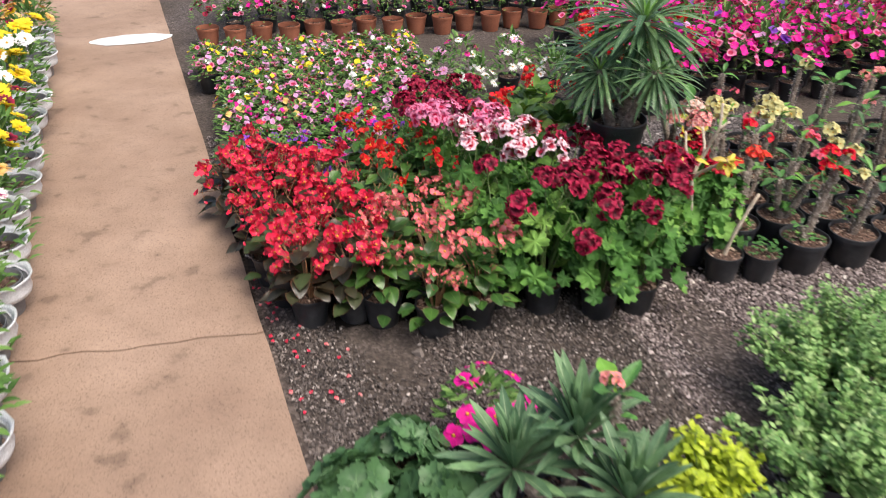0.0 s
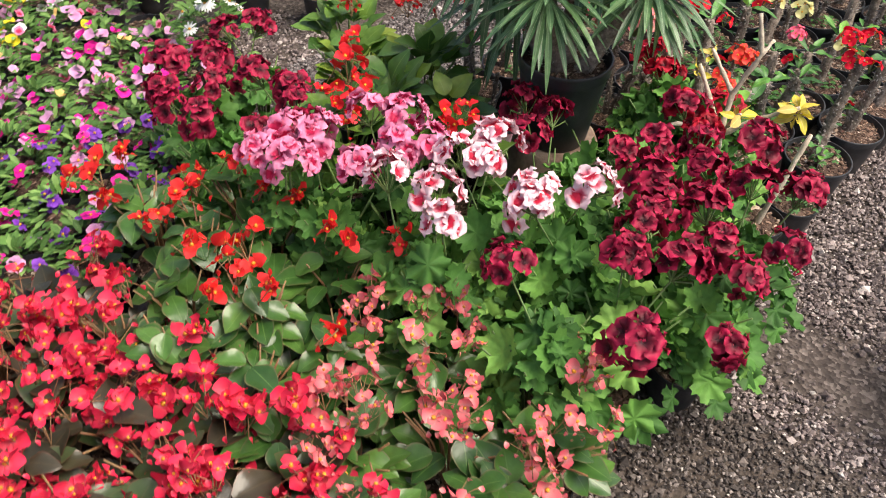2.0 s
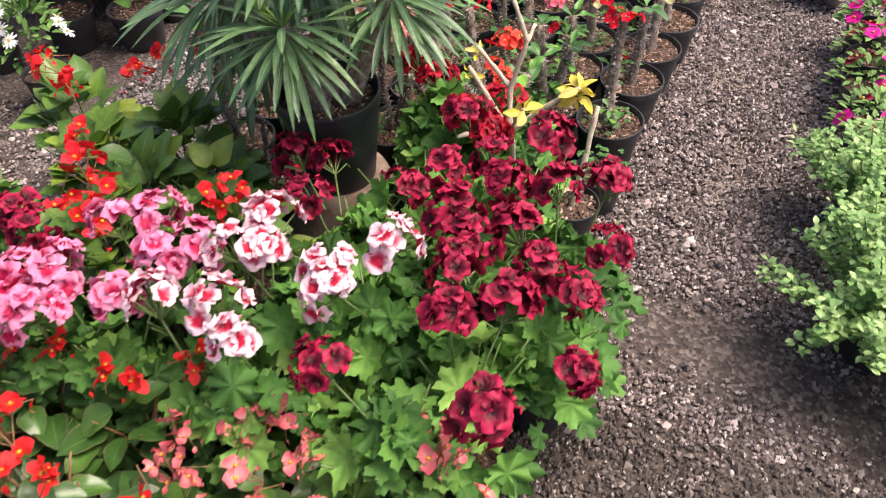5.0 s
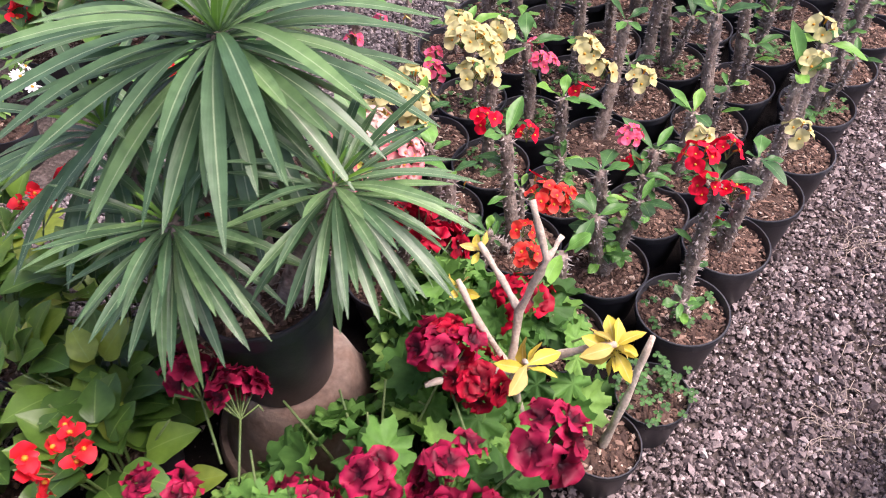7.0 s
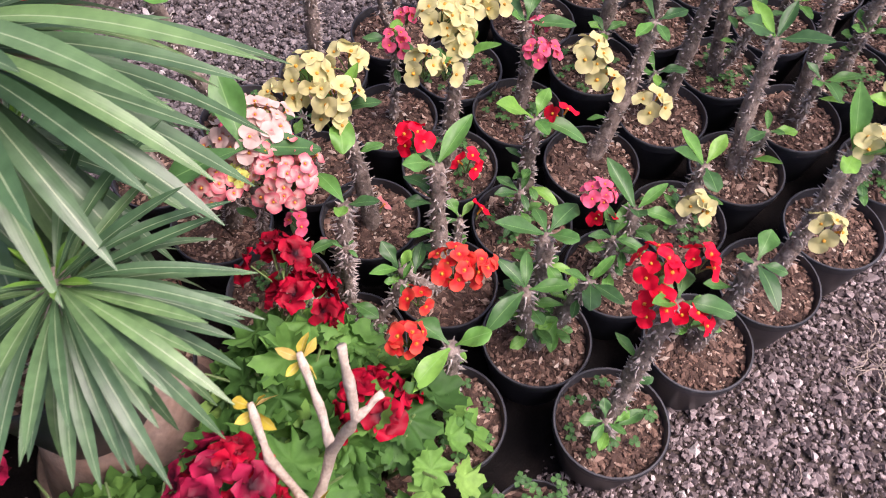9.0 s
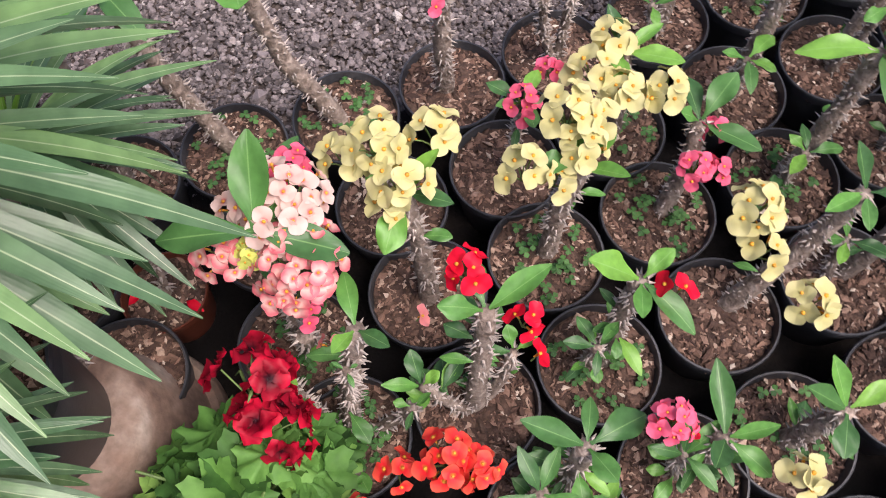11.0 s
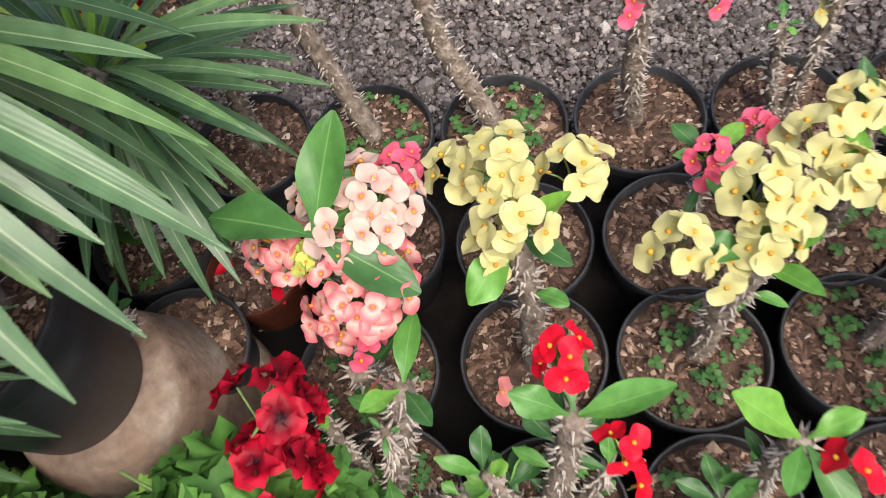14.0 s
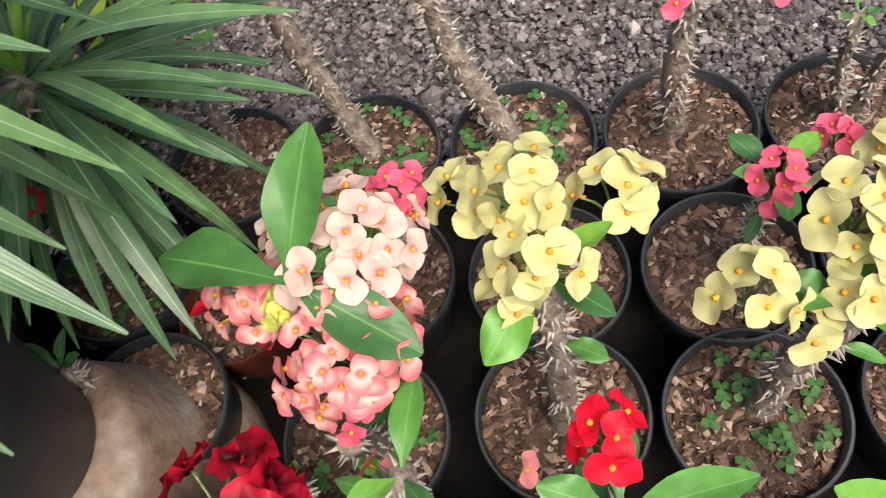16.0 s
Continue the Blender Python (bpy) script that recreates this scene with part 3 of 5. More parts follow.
def head_flower(mat, petals, length, width, open_angle, centre=None, ruffle=0.25):
    b = Build()
    for k in range(petals):
        m = Matrix.Rotation(2 * math.pi * k / petals + rnd(-0.15, 0.15), 4, "Z") @ Matrix.Rotation(open_angle + rnd(-0.15, 0.15), 4, "X")
        b.add(blade(length, width, 0.62, 0.18, 0.15, ruffle, 5, 5, 0.2, 0.45), m, 0)
    if centre:
        b.add(tube([(0, 0, -0.002), (0, 0, 0.003), (0, 0, 0.005)], [0.003, 0.004, 0.002], 6), None, 1)
    return b


def geranium_head(mat, n=7, radius=0.035):
    """A head of broad ruffled blooms: two blotched upper petals over three paler lower ones."""
    b = Build()
    for i in range(n):
        el, az = math.asin(1 - 1.05 * i / n), i * 2.4 + rnd(-0.5, 0.5)
        d = Vector((math.cos(el) * math.cos(az), math.cos(el) * math.sin(az), math.sin(el))) + Vector((rnd(-.3, .3), rnd(-.3, .3), rnd(-.3, .25)))
        m = facing(d * radius, d + Vector((0, 0, 0.15)), rnd(0, 6.28), rnd(0.85, 1.12))
        for k in range(5):
            turn = (-0.42, 0.42, 1.75, 3.14, 4.53)[k] + rnd(-0.1, 0.1)
            up = k < 2
            shape = blade(0.027 if up else 0.024, 0.03 if up else 0.025, 0.68, rnd(0.05, 0.45), 0.12, rnd(0.35, 0.7), 7, 7, 0.25, 0.55)
            b.add(shape, m @ Matrix.Rotation(turn, 4, "Z") @ Matrix.Rotation(rnd(0.15, 0.65) + (0.2 if up else 0.0), 4, "X"), 0 if up else 1)
        b.add(tube([(0, 0, -0.03), tuple(d * radius * 0.95)], [0.0015, 0.0012], 4), None, 2)
    for i in range(3):
        a = rnd(0, 6.28)
        p = (0.03 * math.cos(a), 0.03 * math.sin(a), rnd(-0.015, 0.0))
        b.add(tube([(0, 0, -0.03), p, (p[0] * 1.2, p[1] * 1.2, p[2] - 0.01)], [0.001, 0.0024, 0.001], 5), None, 2)
    b.add(tube([(0.01, 0, -0.12), (0, 0, -0.03)], [0.002, 0.002], 5), None, 2)
    return b.mesh("geranium_head", [mat, mat.replace("_petal", "_lower_petal"), "stem_green"])


def begonia_cluster(mat, n=4, spread=0.036):
    b = Build()
    for i in range(n):
        p = Vector((rnd(-1, 1) * spread, rnd(-1, 1) * spread, rnd(-0.8, 0.6) * spread))
        d = Vector((rnd(-1, 1), rnd(-1, 1), 0.7))
        s = rnd(0.7, 1.15)
        for k, (le, wi) in enumerate(((0.027, 0.034), (0.018, 0.016), (0.027, 0.034), (0.018, 0.016))):
            b.add(blade(le * rnd(0.85, 1.2), wi * rnd(0.75, 1.05), 0.55, rnd(-0.1, 0.4), rnd(0.0, 0.5), 0.3, 5, 5, 0.3, 0.3), facing(p, d, i, s) @ Matrix.Rotation(math.pi / 2 * k, 4, "Z") @ Matrix.Rotation(rnd(0.1, 0.9), 4, "X"), 0)
        b.add(tube([(0, 0, 0), (0, 0, 0.004), (0, 0, 0.009)], [0.002, 0.0045, 0.0025], 7), facing(p, d, 0, s), 1)
        bud = p + Vector((rnd(-1, 1), rnd(-1, 1), rnd(-1.2, 0.2))) * spread * 0.9
        b.add(blade(0.014, 0.012, 0.55, 0.3, 0.5, 0.1, 4, 5, 0.3, 0.2), along(bud, (rnd(-1, 1), rnd(-1, 1), -0.8)), 0)
        b.add(tube([tuple(p * 0.4), tuple(bud)], [0.0011, 0.0009], 4), None, 2)
        b.add(tube([(0, 0, -0.06), tuple(p)], [0.0012, 0.001], 4), None, 2)
    return b.mesh("begonia_cluster", [mat, "stamen", "stem_red"])


BRACT = {c: spurge_flower(c + "_bract") for c in ("scarlet", "cream", "peach", "rose", "salmon", "flame", "green", "ivory")}
GERANIUM = {c: [geranium_head(c + "_petal", n) for n in (6, 7, 8, 9)] for c in ("crimson", "wine", "blush", "pink")}
BEGONIA = {c: [begonia_cluster(c + "_petal", n, 0.046 if c == "coral" else 0.036) for n in ((5, 7) if c == "coral" else (3, 5))] for c in ("red", "rosered", "orange", "coral")}


def blossom(mat, petals, length, width, tilt, centre=True):
    return head_flower(mat, petals, length, width, tilt, centre).mesh("blossom", [mat, "stamen"])


PANSY = {c: blossom(c + "_petal", 5, 0.022, 0.024, 0.15) for c in ("magenta", "violet", "lilac", "yellow", "white", "apricot", "crimson", "pink")}
DAISY = {c: blossom(c + "_petal", 14, 0.022, 0.0065, 0.12) for c in ("white", "magenta", "lilac")}
MUM = {c: head_flower(c + "_petal", 34, 0.024, 0.008, 0.35, True, 0.1).mesh("mum_bloom", [c + "_petal", "stamen"]) for c in ("yellow", "crimson", "magenta", "apricot", "white")}


FAR = {}


def far_blossoms(colours, r, h):
    """Many small flowers over one plant, joined, for the plants far off."""
    key = (tuple(colours), round(r, 2), round(h, 2), int(rnd(0, 3)))
    wide = 1.5 if r > 0.15 else 1.0
    if key not in FAR:
        b = Build()
        for _ in range(26 if wide > 1 else 15):
            q, d = dome(r, h, 0.5)
            b.add(disc(0.0175, 0.0, 0.3, 9, 2), facing(q, d * 0.6 + Vector((0, -0.15, 0.7)), rnd(0, 6.28), wide * rnd(0.8, 1.3)), int(rnd(0, len(colours))))
        FAR[key] = b.mesh("blossom_cover", [c + "_petal" for c in colours])
    return FAR[key]


def dome(r, h, low=0.35):
    """A random place on a bushy dome, and the way out from it."""
    a, q = rnd(0, 2 * math.pi), math.sqrt(rnd(0, 1))
    z = h * (low + (1 - low) * math.sqrt(max(0.0, 1 - q * q)) * rnd(0.72, 1.0))
    return Vector((r * q * math.cos(a), r * q * math.sin(a), z)), Vector((math.cos(a) * (0.3 + q), math.sin(a) * (0.3 + q), rnd(-0.25, 0.55)))


def potted(name, p, label, category, group, pot=None, soil=None, spin=None):
    ob = thing(name, p, label, category, group, rnd(0, 6.28) if spin is None else spin)
    piece("pot", pot or POT_SMALL, ob)
    tagged(piece("soil", (soil or SOIL_SMALL)[int(rnd(0, len(soil or SOIL_SMALL)))], ob), "", "", "", "stuff")
    return ob


STALKS = {}


def stalks(mat, r, h, base=0.11, n=9):
    """A tuft of stems that rise out of the soil."""
    key = (mat, round(r, 2), round(h, 2))
    if key not in STALKS:
        b = Build()
        for _ in range(n):
            a, q = rnd(0, 6.28), rnd(0.3, 0.9)
            b.add(tube([(0.01 * math.cos(a), 0.01 * math.sin(a), base), (r * q * 0.5 * math.cos(a), r * q * 0.5 * math.sin(a), (base + h) * 0.55), (r * q * math.cos(a), r * q * math.sin(a), h * 0.9)], [0.004, 0.003, 0.002], 5))
        STALKS[key] = b.mesh("stems", [mat])
    return STALKS[key]


def leafy(ob, kind, count, r, h, size=(0.7, 1.2), flat=0.0, low=0.35):
    for _ in range(count):
        p, d = dome(r, h, low)
        me = LEAF[kind][int(rnd(0, len(LEAF[kind])))]
        s = rnd(*size)
        if kind in ("geranium_leaf", "strawberry_leaf"):
            m = facing(p, d + Vector((0, 0, 0.75)), rnd(0, 6.28), s)
        else:
            m = along(p - d.normalized() * 0.03, d + Vector((rnd(-0.5, 0.5), rnd(-0.5, 0.5), flat)), d.cross(Vector((rnd(-.3, .3), rnd(-.3, .3), 1))).cross(d) + Vector((0, 0, 0.4)), s)
        piece("leaf", me, ob, m)


def blooms(ob, meshes, places, size=(0.85, 1.15), name="flower_head"):
    """Flower heads at places of the world, as parts of their plant."""
    inv = ob.matrix_basis.inverted()
    for q in places:
        p = inv @ Vector(q)
        out = Vector((p.x, p.y, 0.12))
        piece(name, meshes[int(rnd(0, len(meshes)))], ob, facing(p, out + Vector((rnd(-.05, .05), rnd(-.05, .05), 0.05)), rnd(0, 6.28), rnd(*size)))


def share(places, centres):
    """Each place goes to the plant whose centre is nearest."""
    groups = [[] for _ in centres]
    for q in places:
        groups[min(range(len(centres)), key=lambda i: (centres[i][0] - q[0]) ** 2 + (centres[i][1] - q[1]) ** 2)].append(q)
    return groups

# ---- the ground, the gravel and the walkway ----
UA = radians(25.2)
UX, VX = Vector((math.cos(UA), math.sin(UA), 0)), Vector((-math.sin(UA), math.cos(UA), 0))


def bed(u, v, z=0.0):
    """A place by the rows of pots: u along a row, v from row to row."""
    return UX * u + VX * v + Vector((0, 0, z))


def ground_sheet():
    n = 90
    g = np.concatenate([-np.geomspace(400, 6, 12), np.linspace(-5, 9, n), np.geomspace(10, 400, 12)])
    x, y = np.meshgrid(g, g, indexing="ij")
    z = np.array([[0.012 * noise.noise((a * 1.3, b * 1.3, 0)) + 0.005 * noise.noise((a * 6, b * 6, 3)) if abs(a) < 9 and abs(b) < 9 else 0 for b in g] for a in g]) - 0.004
    v = np.stack([x.ravel(), y.ravel(), z.ravel()], 1)
    return tagged(new("ground", Build().add((v, grid_faces(len(g), len(g)), v[:, :2])).mesh("ground", ["ground"])), "dark grey gravelly earth of the nursery yard", "ground", "", "structure")


ground_sheet()


def gravel(name, u0, u1, v0, v1, per, size, fine=False, stone="gravel_stone"):
    n = int((u1 - u0) * (v1 - v0) * per)
    u, v = rng.uniform(u0, u1, n), rng.uniform(v0, v1, n)
    keep = np.array([noise.noise((a * 1.7, b * 1.7, 5)) > -0.6 + 0.3 * rng.random() + (0.06 if b < 1.78 and a + 1.6 * (1.7 - b) < 2.2 + 0.3 * rng.random() else 0.0) for a, b in zip(u, v)])
    u, v = u[keep], v[keep]
    c = np.stack([u * UX.x + v * VX.x, u * UX.y + v * VX.y, rng.uniform(-0.001, 0.009, len(u))], 1)
    # none of it lies on the walkway
    c = c[c[:, 0] * 0.848 + c[:, 1] * 0.53 > 0.72]
    b = Build().add(pebbles(c, size * rng.lognormal(-0.1, 0.4, len(c)), 0.85, 1.1, fine))
    return tagged(new(name, b.mesh(name, [stone], False)), "loose dark grey crushed gravel on the ground", "gravel", "", "stuff")


gravel("aisle_gravel", 1.8, 4.4, 0.55, 1.78, 22000, 0.0047)
gravel("damp_gravel", 0.2, 1.8, 0.55, 1.78, 20000, 0.0046, False, "damp_stone")
gravel("back_gravel", 1.95, 3.65, 2.68, 3.35, 25000, 0.0046, True, "dark_stone")
gravel("bed_gravel", 0.2, 2.2, 2.3, 3.7, 9000, 0.0056)


def walkway():
    """Two cast slabs, parted by a crooked crack, with a thick edge towards the gravel."""
    a, nrm = Vector((-0.53, 0.848, 0)), Vector((0.848, 0.53, 0))
    root = thing("walkway", (0, 0, 0), "worn tan concrete walkway with a crooked crack", "walkway")
    root["kind"] = "structure"

    def at(s, w):
        return a * s + nrm * w

    def crack(w):
        return 1.767 - 0.153 * w + 0.02 * noise.noise((w * 7, 0, 0)) + 0.008 * noise.noise((w * 30, 1, 0))

    for s0, s1 in ((-3.0, None), (None, 9.0)):
        b = Build()
        rows, cols = 40, 41
        top, low = [], []
        for i in range(rows):
            for j in range(cols):
                w = -0.8 + (0.695 + 0.8) * j / (cols - 1)
                c = crack(w)
                lo, hi = (s0, c - 0.005) if s1 is None else (c + 0.005, s1)
                s = lo + (hi - lo) * (i / (rows - 1)) ** (1.0 if s1 is None else 1.6)
                jut = 0.006 * noise.noise((s * 3, 7, 0)) + 0.003 * noise.noise((s * 17, 2, 0)) if j == cols - 1 else 0
                z = 0.035 + 0.0008 * noise.noise((s * 2, w * 3, 0))
                if i in (0, rows - 1) or j in (0, cols - 1):
                    z -= 0.003
                top.append((*at(s, w + jut).xy, z))
        top = np.array(top)
        b.add((top, grid_faces(rows, cols)[::1], top[:, :2]))
        rim = [i * cols + cols - 1 for i in range(rows)]
        side = np.concatenate([top[rim], top[rim] - np.array([0, 0, 0.08])])
        b.add((side, [(i, i + 1, rows + i + 1, rows + i) for i in range(rows - 1)], side[:, :2]))
        for e in (0, rows - 1):
            end = [e * cols + j for j in range(cols)]
            side = np.concatenate([top[end], top[end] - np.array([0, 0, 0.08])])
            b.add((side, [(i, i + 1, cols + i + 1, cols + i) for i in range(cols - 1)], side[:, :2]))
        piece("slab", b.mesh("slab", ["concrete"]), root)


walkway()


def spill():
    v, f, n = [], [], 26
    for r in range(6):
        for s in range(n):
            a = 2 * math.pi * s / n
            e = (r / 5) * (1 + 0.22 * noise.noise((math.cos(a) * 2, math.sin(a) * 2, 4)))
            v.append((0.3 * e * math.cos(a), 0.14 * e * math.sin(a), 0.038 + 0.02 * (1 - (r / 5) ** 2)))
    v = np.array(v)
    ob = new("powder_spill", Build().add((v, grid_faces(6, n, True), v[:, :2])).mesh("powder_spill", ["spill"]))
    ob.matrix_basis = pose(-2.68, 5.06, 0.002, 0, 0, 32)
    return tagged(ob, "white powder spilt across the concrete walkway", "spill")


spill()


# black sheet under the rows, coloured to deepen the shade between pots
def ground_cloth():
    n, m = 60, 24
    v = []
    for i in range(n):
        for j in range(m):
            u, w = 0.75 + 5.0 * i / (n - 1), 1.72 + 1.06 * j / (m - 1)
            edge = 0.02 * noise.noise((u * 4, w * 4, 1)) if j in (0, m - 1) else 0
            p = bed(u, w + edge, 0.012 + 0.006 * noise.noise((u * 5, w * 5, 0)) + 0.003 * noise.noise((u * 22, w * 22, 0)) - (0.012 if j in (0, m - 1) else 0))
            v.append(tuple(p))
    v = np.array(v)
    return tagged(new("ground_cloth", Build().add((v, grid_faces(n, m), v[:, :2])).mesh("ground_cloth", ["shaded_wet_cloth"])), "black wet ground sheet under the rows of pots, darkened for the shade between them", "ground sheet", "", "structure")


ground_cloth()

# ---- the pelargonium bed ----
CRIMSON = [(0.65, 2.61, 0.52), (0.74, 2.83, 0.44), (0.79, 2.76, 0.44), (0.8, 2.5, 0.52), (0.9, 2.49, 0.52), (0.98, 2.44, 0.52), (1.12, 2.42, 0.52), (1.02, 2.3, 0.52), (1.1, 2.24, 0.52), (0.82, 2.38, 0.52), (0.79, 2.31, 0.52), (0.73, 2.27, 0.52), (0.65, 2.2, 0.52), (0.74, 2.15, 0.52), (0.87, 2.2, 0.48), (0.88, 2.12, 0.47), (1.02, 2.15, 0.47), (0.43, 2.26, 0.52), (0.58, 2.04, 0.49), (0.81, 2.04, 0.38), (0.88, 2.27, 0.52), (1.09, 2.65, 0.47), (0.97, 2.38, 0.5)]
BACK_CRIMSON = [(0.19, 3.4, 0.44), (0.1, 3.39, 0.44), (-0.06, 3.28, 0.44), (0.04, 3.26, 0.44), (0.13, 3.15, 0.44), (0.2, 3.07, 0.44), (0.2, 2.99, 0.44), (-0.03, 3.01, 0.44), (-0.09, 3.08, 0.44), (0.09, 2.92, 0.44), (0.02, 3.17, 0.43), (-0.1, 3.22, 0.4)]
BLUSH = [(0.28, 2.53, 0.56), (0.44, 2.55, 0.56), (0.36, 2.45, 0.56), (0.34, 2.37, 0.56), (0.53, 2.56, 0.56), (0.48, 2.51, 0.56), (0.54, 2.39, 0.56), (0.66, 2.36, 0.56), (0.52, 2.36, 0.55)]
PINK = [(0.39, 2.74, 0.54), (0.35, 2.64, 0.54), (0.24, 2.61, 0.54), (0.19, 2.73, 0.54), (0.41, 2.62, 0.54), (0.32, 2.78, 0.54), (0.14, 2.79, 0.52), (0.18, 2.73, 0.52), (0.07, 2.74, 0.52), (0.12, 2.69, 0.52)]
WINE = [(1.11, 2.67, .46), (1.12, 2.6, .43), (1.22, 2.98, .4), (1.24, 2.93, .37), (1.3, 2.74, .36)]


def pelargoniums(centres, heads, colour, label, group, r=0.15, h=0.44, leaves=54):
    for c, q in zip(centres, share(heads, centres)):
        ob = potted("pelargonium", (c[0], c[1], 0), label, "potted plant", group)
        tagged(piece("stem_tuft", stalks("stem_green", r, h), ob), "", "", "", "stuff")
        leafy(ob, "geranium_leaf", leaves, r, h, (0.7, 1.25), 0.0, 0.22)
        blooms(ob, GERANIUM[colour], q, (0.95, 1.2))


pelargoniums([(0.48, 2.17), (0.67, 2.17), (0.88, 2.18), (1.02, 2.24), (0.63, 2.35), (0.83, 2.37), (1.02, 2.44)], CRIMSON[5:], "crimson", "deep crimson regal pelargonium with ruffled blooms in a black pot", "crimson pelargoniums")
pelargoniums([(0.72, 2.57), (0.92, 2.6)], CRIMSON[:5], "crimson", "deep crimson regal pelargonium with ruffled blooms in a black pot", "crimson pelargoniums", 0.2, 0.43, 76)
pelargoniums([(0.16, 3.34), (-0.02, 3.24), (0.2, 3.1), (0.0, 3.03)], BACK_CRIMSON, "crimson", "deep crimson regal pelargonium with ruffled blooms in a black pot", "crimson pelargoniums", 0.13, 0.37, 45)
pelargoniums([(0.33, 2.42), (0.5, 2.47), (0.62, 2.4)], BLUSH, "blush", "pale pink pelargonium with crimson-blotched petals in a black pot", "pink pelargoniums", 0.14, 0.47, 55)
pelargoniums([(0.36, 2.68), (0.2, 2.68), (0.1, 2.76)], PINK, "pink", "bright pink pelargonium with dark-eyed petals in a black pot", "pink pelargoniums", 0.13, 0.44, 45)
pelargoniums([(1.12, 2.68), (1.2, 2.84), (1.3, 2.72)], WINE, "wine", "wine-red pelargonium with fresh green leaves in a black pot", "crimson pelargoniums", 0.16, 0.41, 76)

# ---- the begonias ----
ORANGE = [(-0.14, 2.77, 0.44), (-0.1, 2.63, 0.44), (-0.01, 2.61, 0.44), (0.01, 2.43, 0.44), (-0.1, 2.48, 0.44), (-0.19, 2.71, 0.44), (-0.08, 2.83, 0.44), (0.02, 2.86, 0.44), (0.06, 2.75, 0.44), (0.12, 2.69, 0.44), (0.16, 2.58, 0.44), (0.2, 2.53, 0.44), (0.11, 2.29, 0.44), (0.3, 2.48, 0.44), (-0.04, 2.53, 0.44), (-0.27, 2.83, 0.42), (-0.32, 2.95, 0.42), (-0.22, 3, 0.42)]
CORAL = [(0.22, 2.41, 0.38), (0.18, 2.36, 0.38), (0.26, 2.24, 0.38), (0.35, 2.24, 0.38), (0.37, 2.33, 0.38), (0.3, 2.13, 0.38), (0.11, 2.12, 0.38), (0.22, 2.12, 0.38), (0.03, 2.19, 0.38), (0.26, 2.07, 0.38), (0.52, 2.13, 0.38), (0.53, 2.09, 0.38), (0.42, 1.99, 0.38), (0.36, 1.98, 0.38), (0.35, 1.93, 0.38), (0.51, 1.95, 0.38), (0.13, 2.2, 0.38), (0.09, 2.22, 0.38), (0.31, 2.34, 0.38)]
RED = [(0.46, 3.55, 0.44), (0.6, 3.34, 0.44), (0.69, 3.34, 0.44), (0.78, 3.36, 0.44), (0.45, 3.41, 0.44), (0.39, 3.17, 0.44), (0.35, 3.1, 0.44), (0.28, 2.96, 0.44), (0.35, 2.98, 0.44), (0.5, 2.76, 0.44), (0.55, 2.77, 0.44), (0.88, 3.13, 0.44), (0.3, 2.93, 0.4)]


def begonias(centres, heads, colour, leaf, label, group, r=0.13, h=0.37, leaves=42, size=(0.7, 1.15), flower=(0.85, 1.2), flat=0.0):
    for c, q in zip(centres, share(heads, centres)):
        ob = potted("begonia", (c[0], c[1], 0), label, "potted plant", group)
        tagged(piece("stem_tuft", stalks("stem_red" if leaf != "lime_leaf" else "stem_green", r, h), ob), "", "", "", "stuff")
        leafy(ob, leaf, leaves, r, h, size, flat, 0.2 if leaf != "lime_leaf" else 0.35)
        blooms(ob, BEGONIA[colour], q, flower, "inflorescence")


begonias([(-0.1, 2.75), (0.05, 2.72), (-0.02, 2.5), (0.17, 2.55), (-0.2, 2.9), (-0.17, 2.6), (-0.06, 2.34), (-0.2, 2.44), (0.02, 2.88)], ORANGE, "orange", "begonia_leaf", "orange-red begonia with glossy green leaves in a black pot", "begonias")
begonias([(0.12, 2.36), (0.29, 2.27), (0.08, 2.14), (0.26, 2.08), (0.44, 2.03), (0.1, 1.97), (0.3, 1.95), (-0.05, 2.2)], CORAL + [(0.05, 2.0, .34), (0.12, 1.93, .32), (0.2, 1.95, .33), (0.0, 2.1, .35), (0.28, 1.88, .3), (0.38, 1.9, .27), (0.18, 2.3, .36)], "coral", "begonia_leaf", "coral pink begonia with glossy dark leaves in a black pot", "begonias", 0.13, 0.33, 42, (0.7, 1.15), (0.65, 0.95))
RED = [(x, y, z + 0.05) for x, y, z in RED]
begonias([(0.45, 3.32), (0.64, 3.24), (0.6, 3.0), (0.48, 3.1), (0.34, 3.04), (0.56, 2.86), (0.48, 3.53)], RED, "red", "lime_leaf", "red begonia with broad fresh green leaves in a black pot", "begonias", 0.15, 0.42, 50, (0.6, 1.05), (0.85, 1.2), 0.55)
bronze = [bed(u + 0.05 + 0.03 * (v > 2.2), v + 0.03) for u, v in ((0.62, 1.77), (0.78, 1.76), (0.55, 1.93), (0.7, 1.92), (0.83, 1.9), (0.5, 2.09), (0.66, 2.08), (0.81, 2.06), (0.46, 2.25), (0.62, 2.25), (0.77, 2.22), (0.42, 2.42), (0.58, 2.42), (0.74, 2.4), (0.36, 2.6), (0.52, 2.6), (0.68, 2.58), (0.36, 2.76), (0.5, 2.76))]
heads = [(c.x + rnd(-0.12, 0.12), c.y + rnd(-0.13, 0.13), rnd(0.24, 0.39)) for c in bronze for _ in range(9)]
begonias(bronze, heads, "rosered", "bronze_leaf", "rose-red begonia with dark bronze leaves in a black pot", "bronze begonias", 0.13, 0.33, 30, (0.8, 1.3))

# ---- the mixed pansies and petunias ----
PANSY_LEAF = []
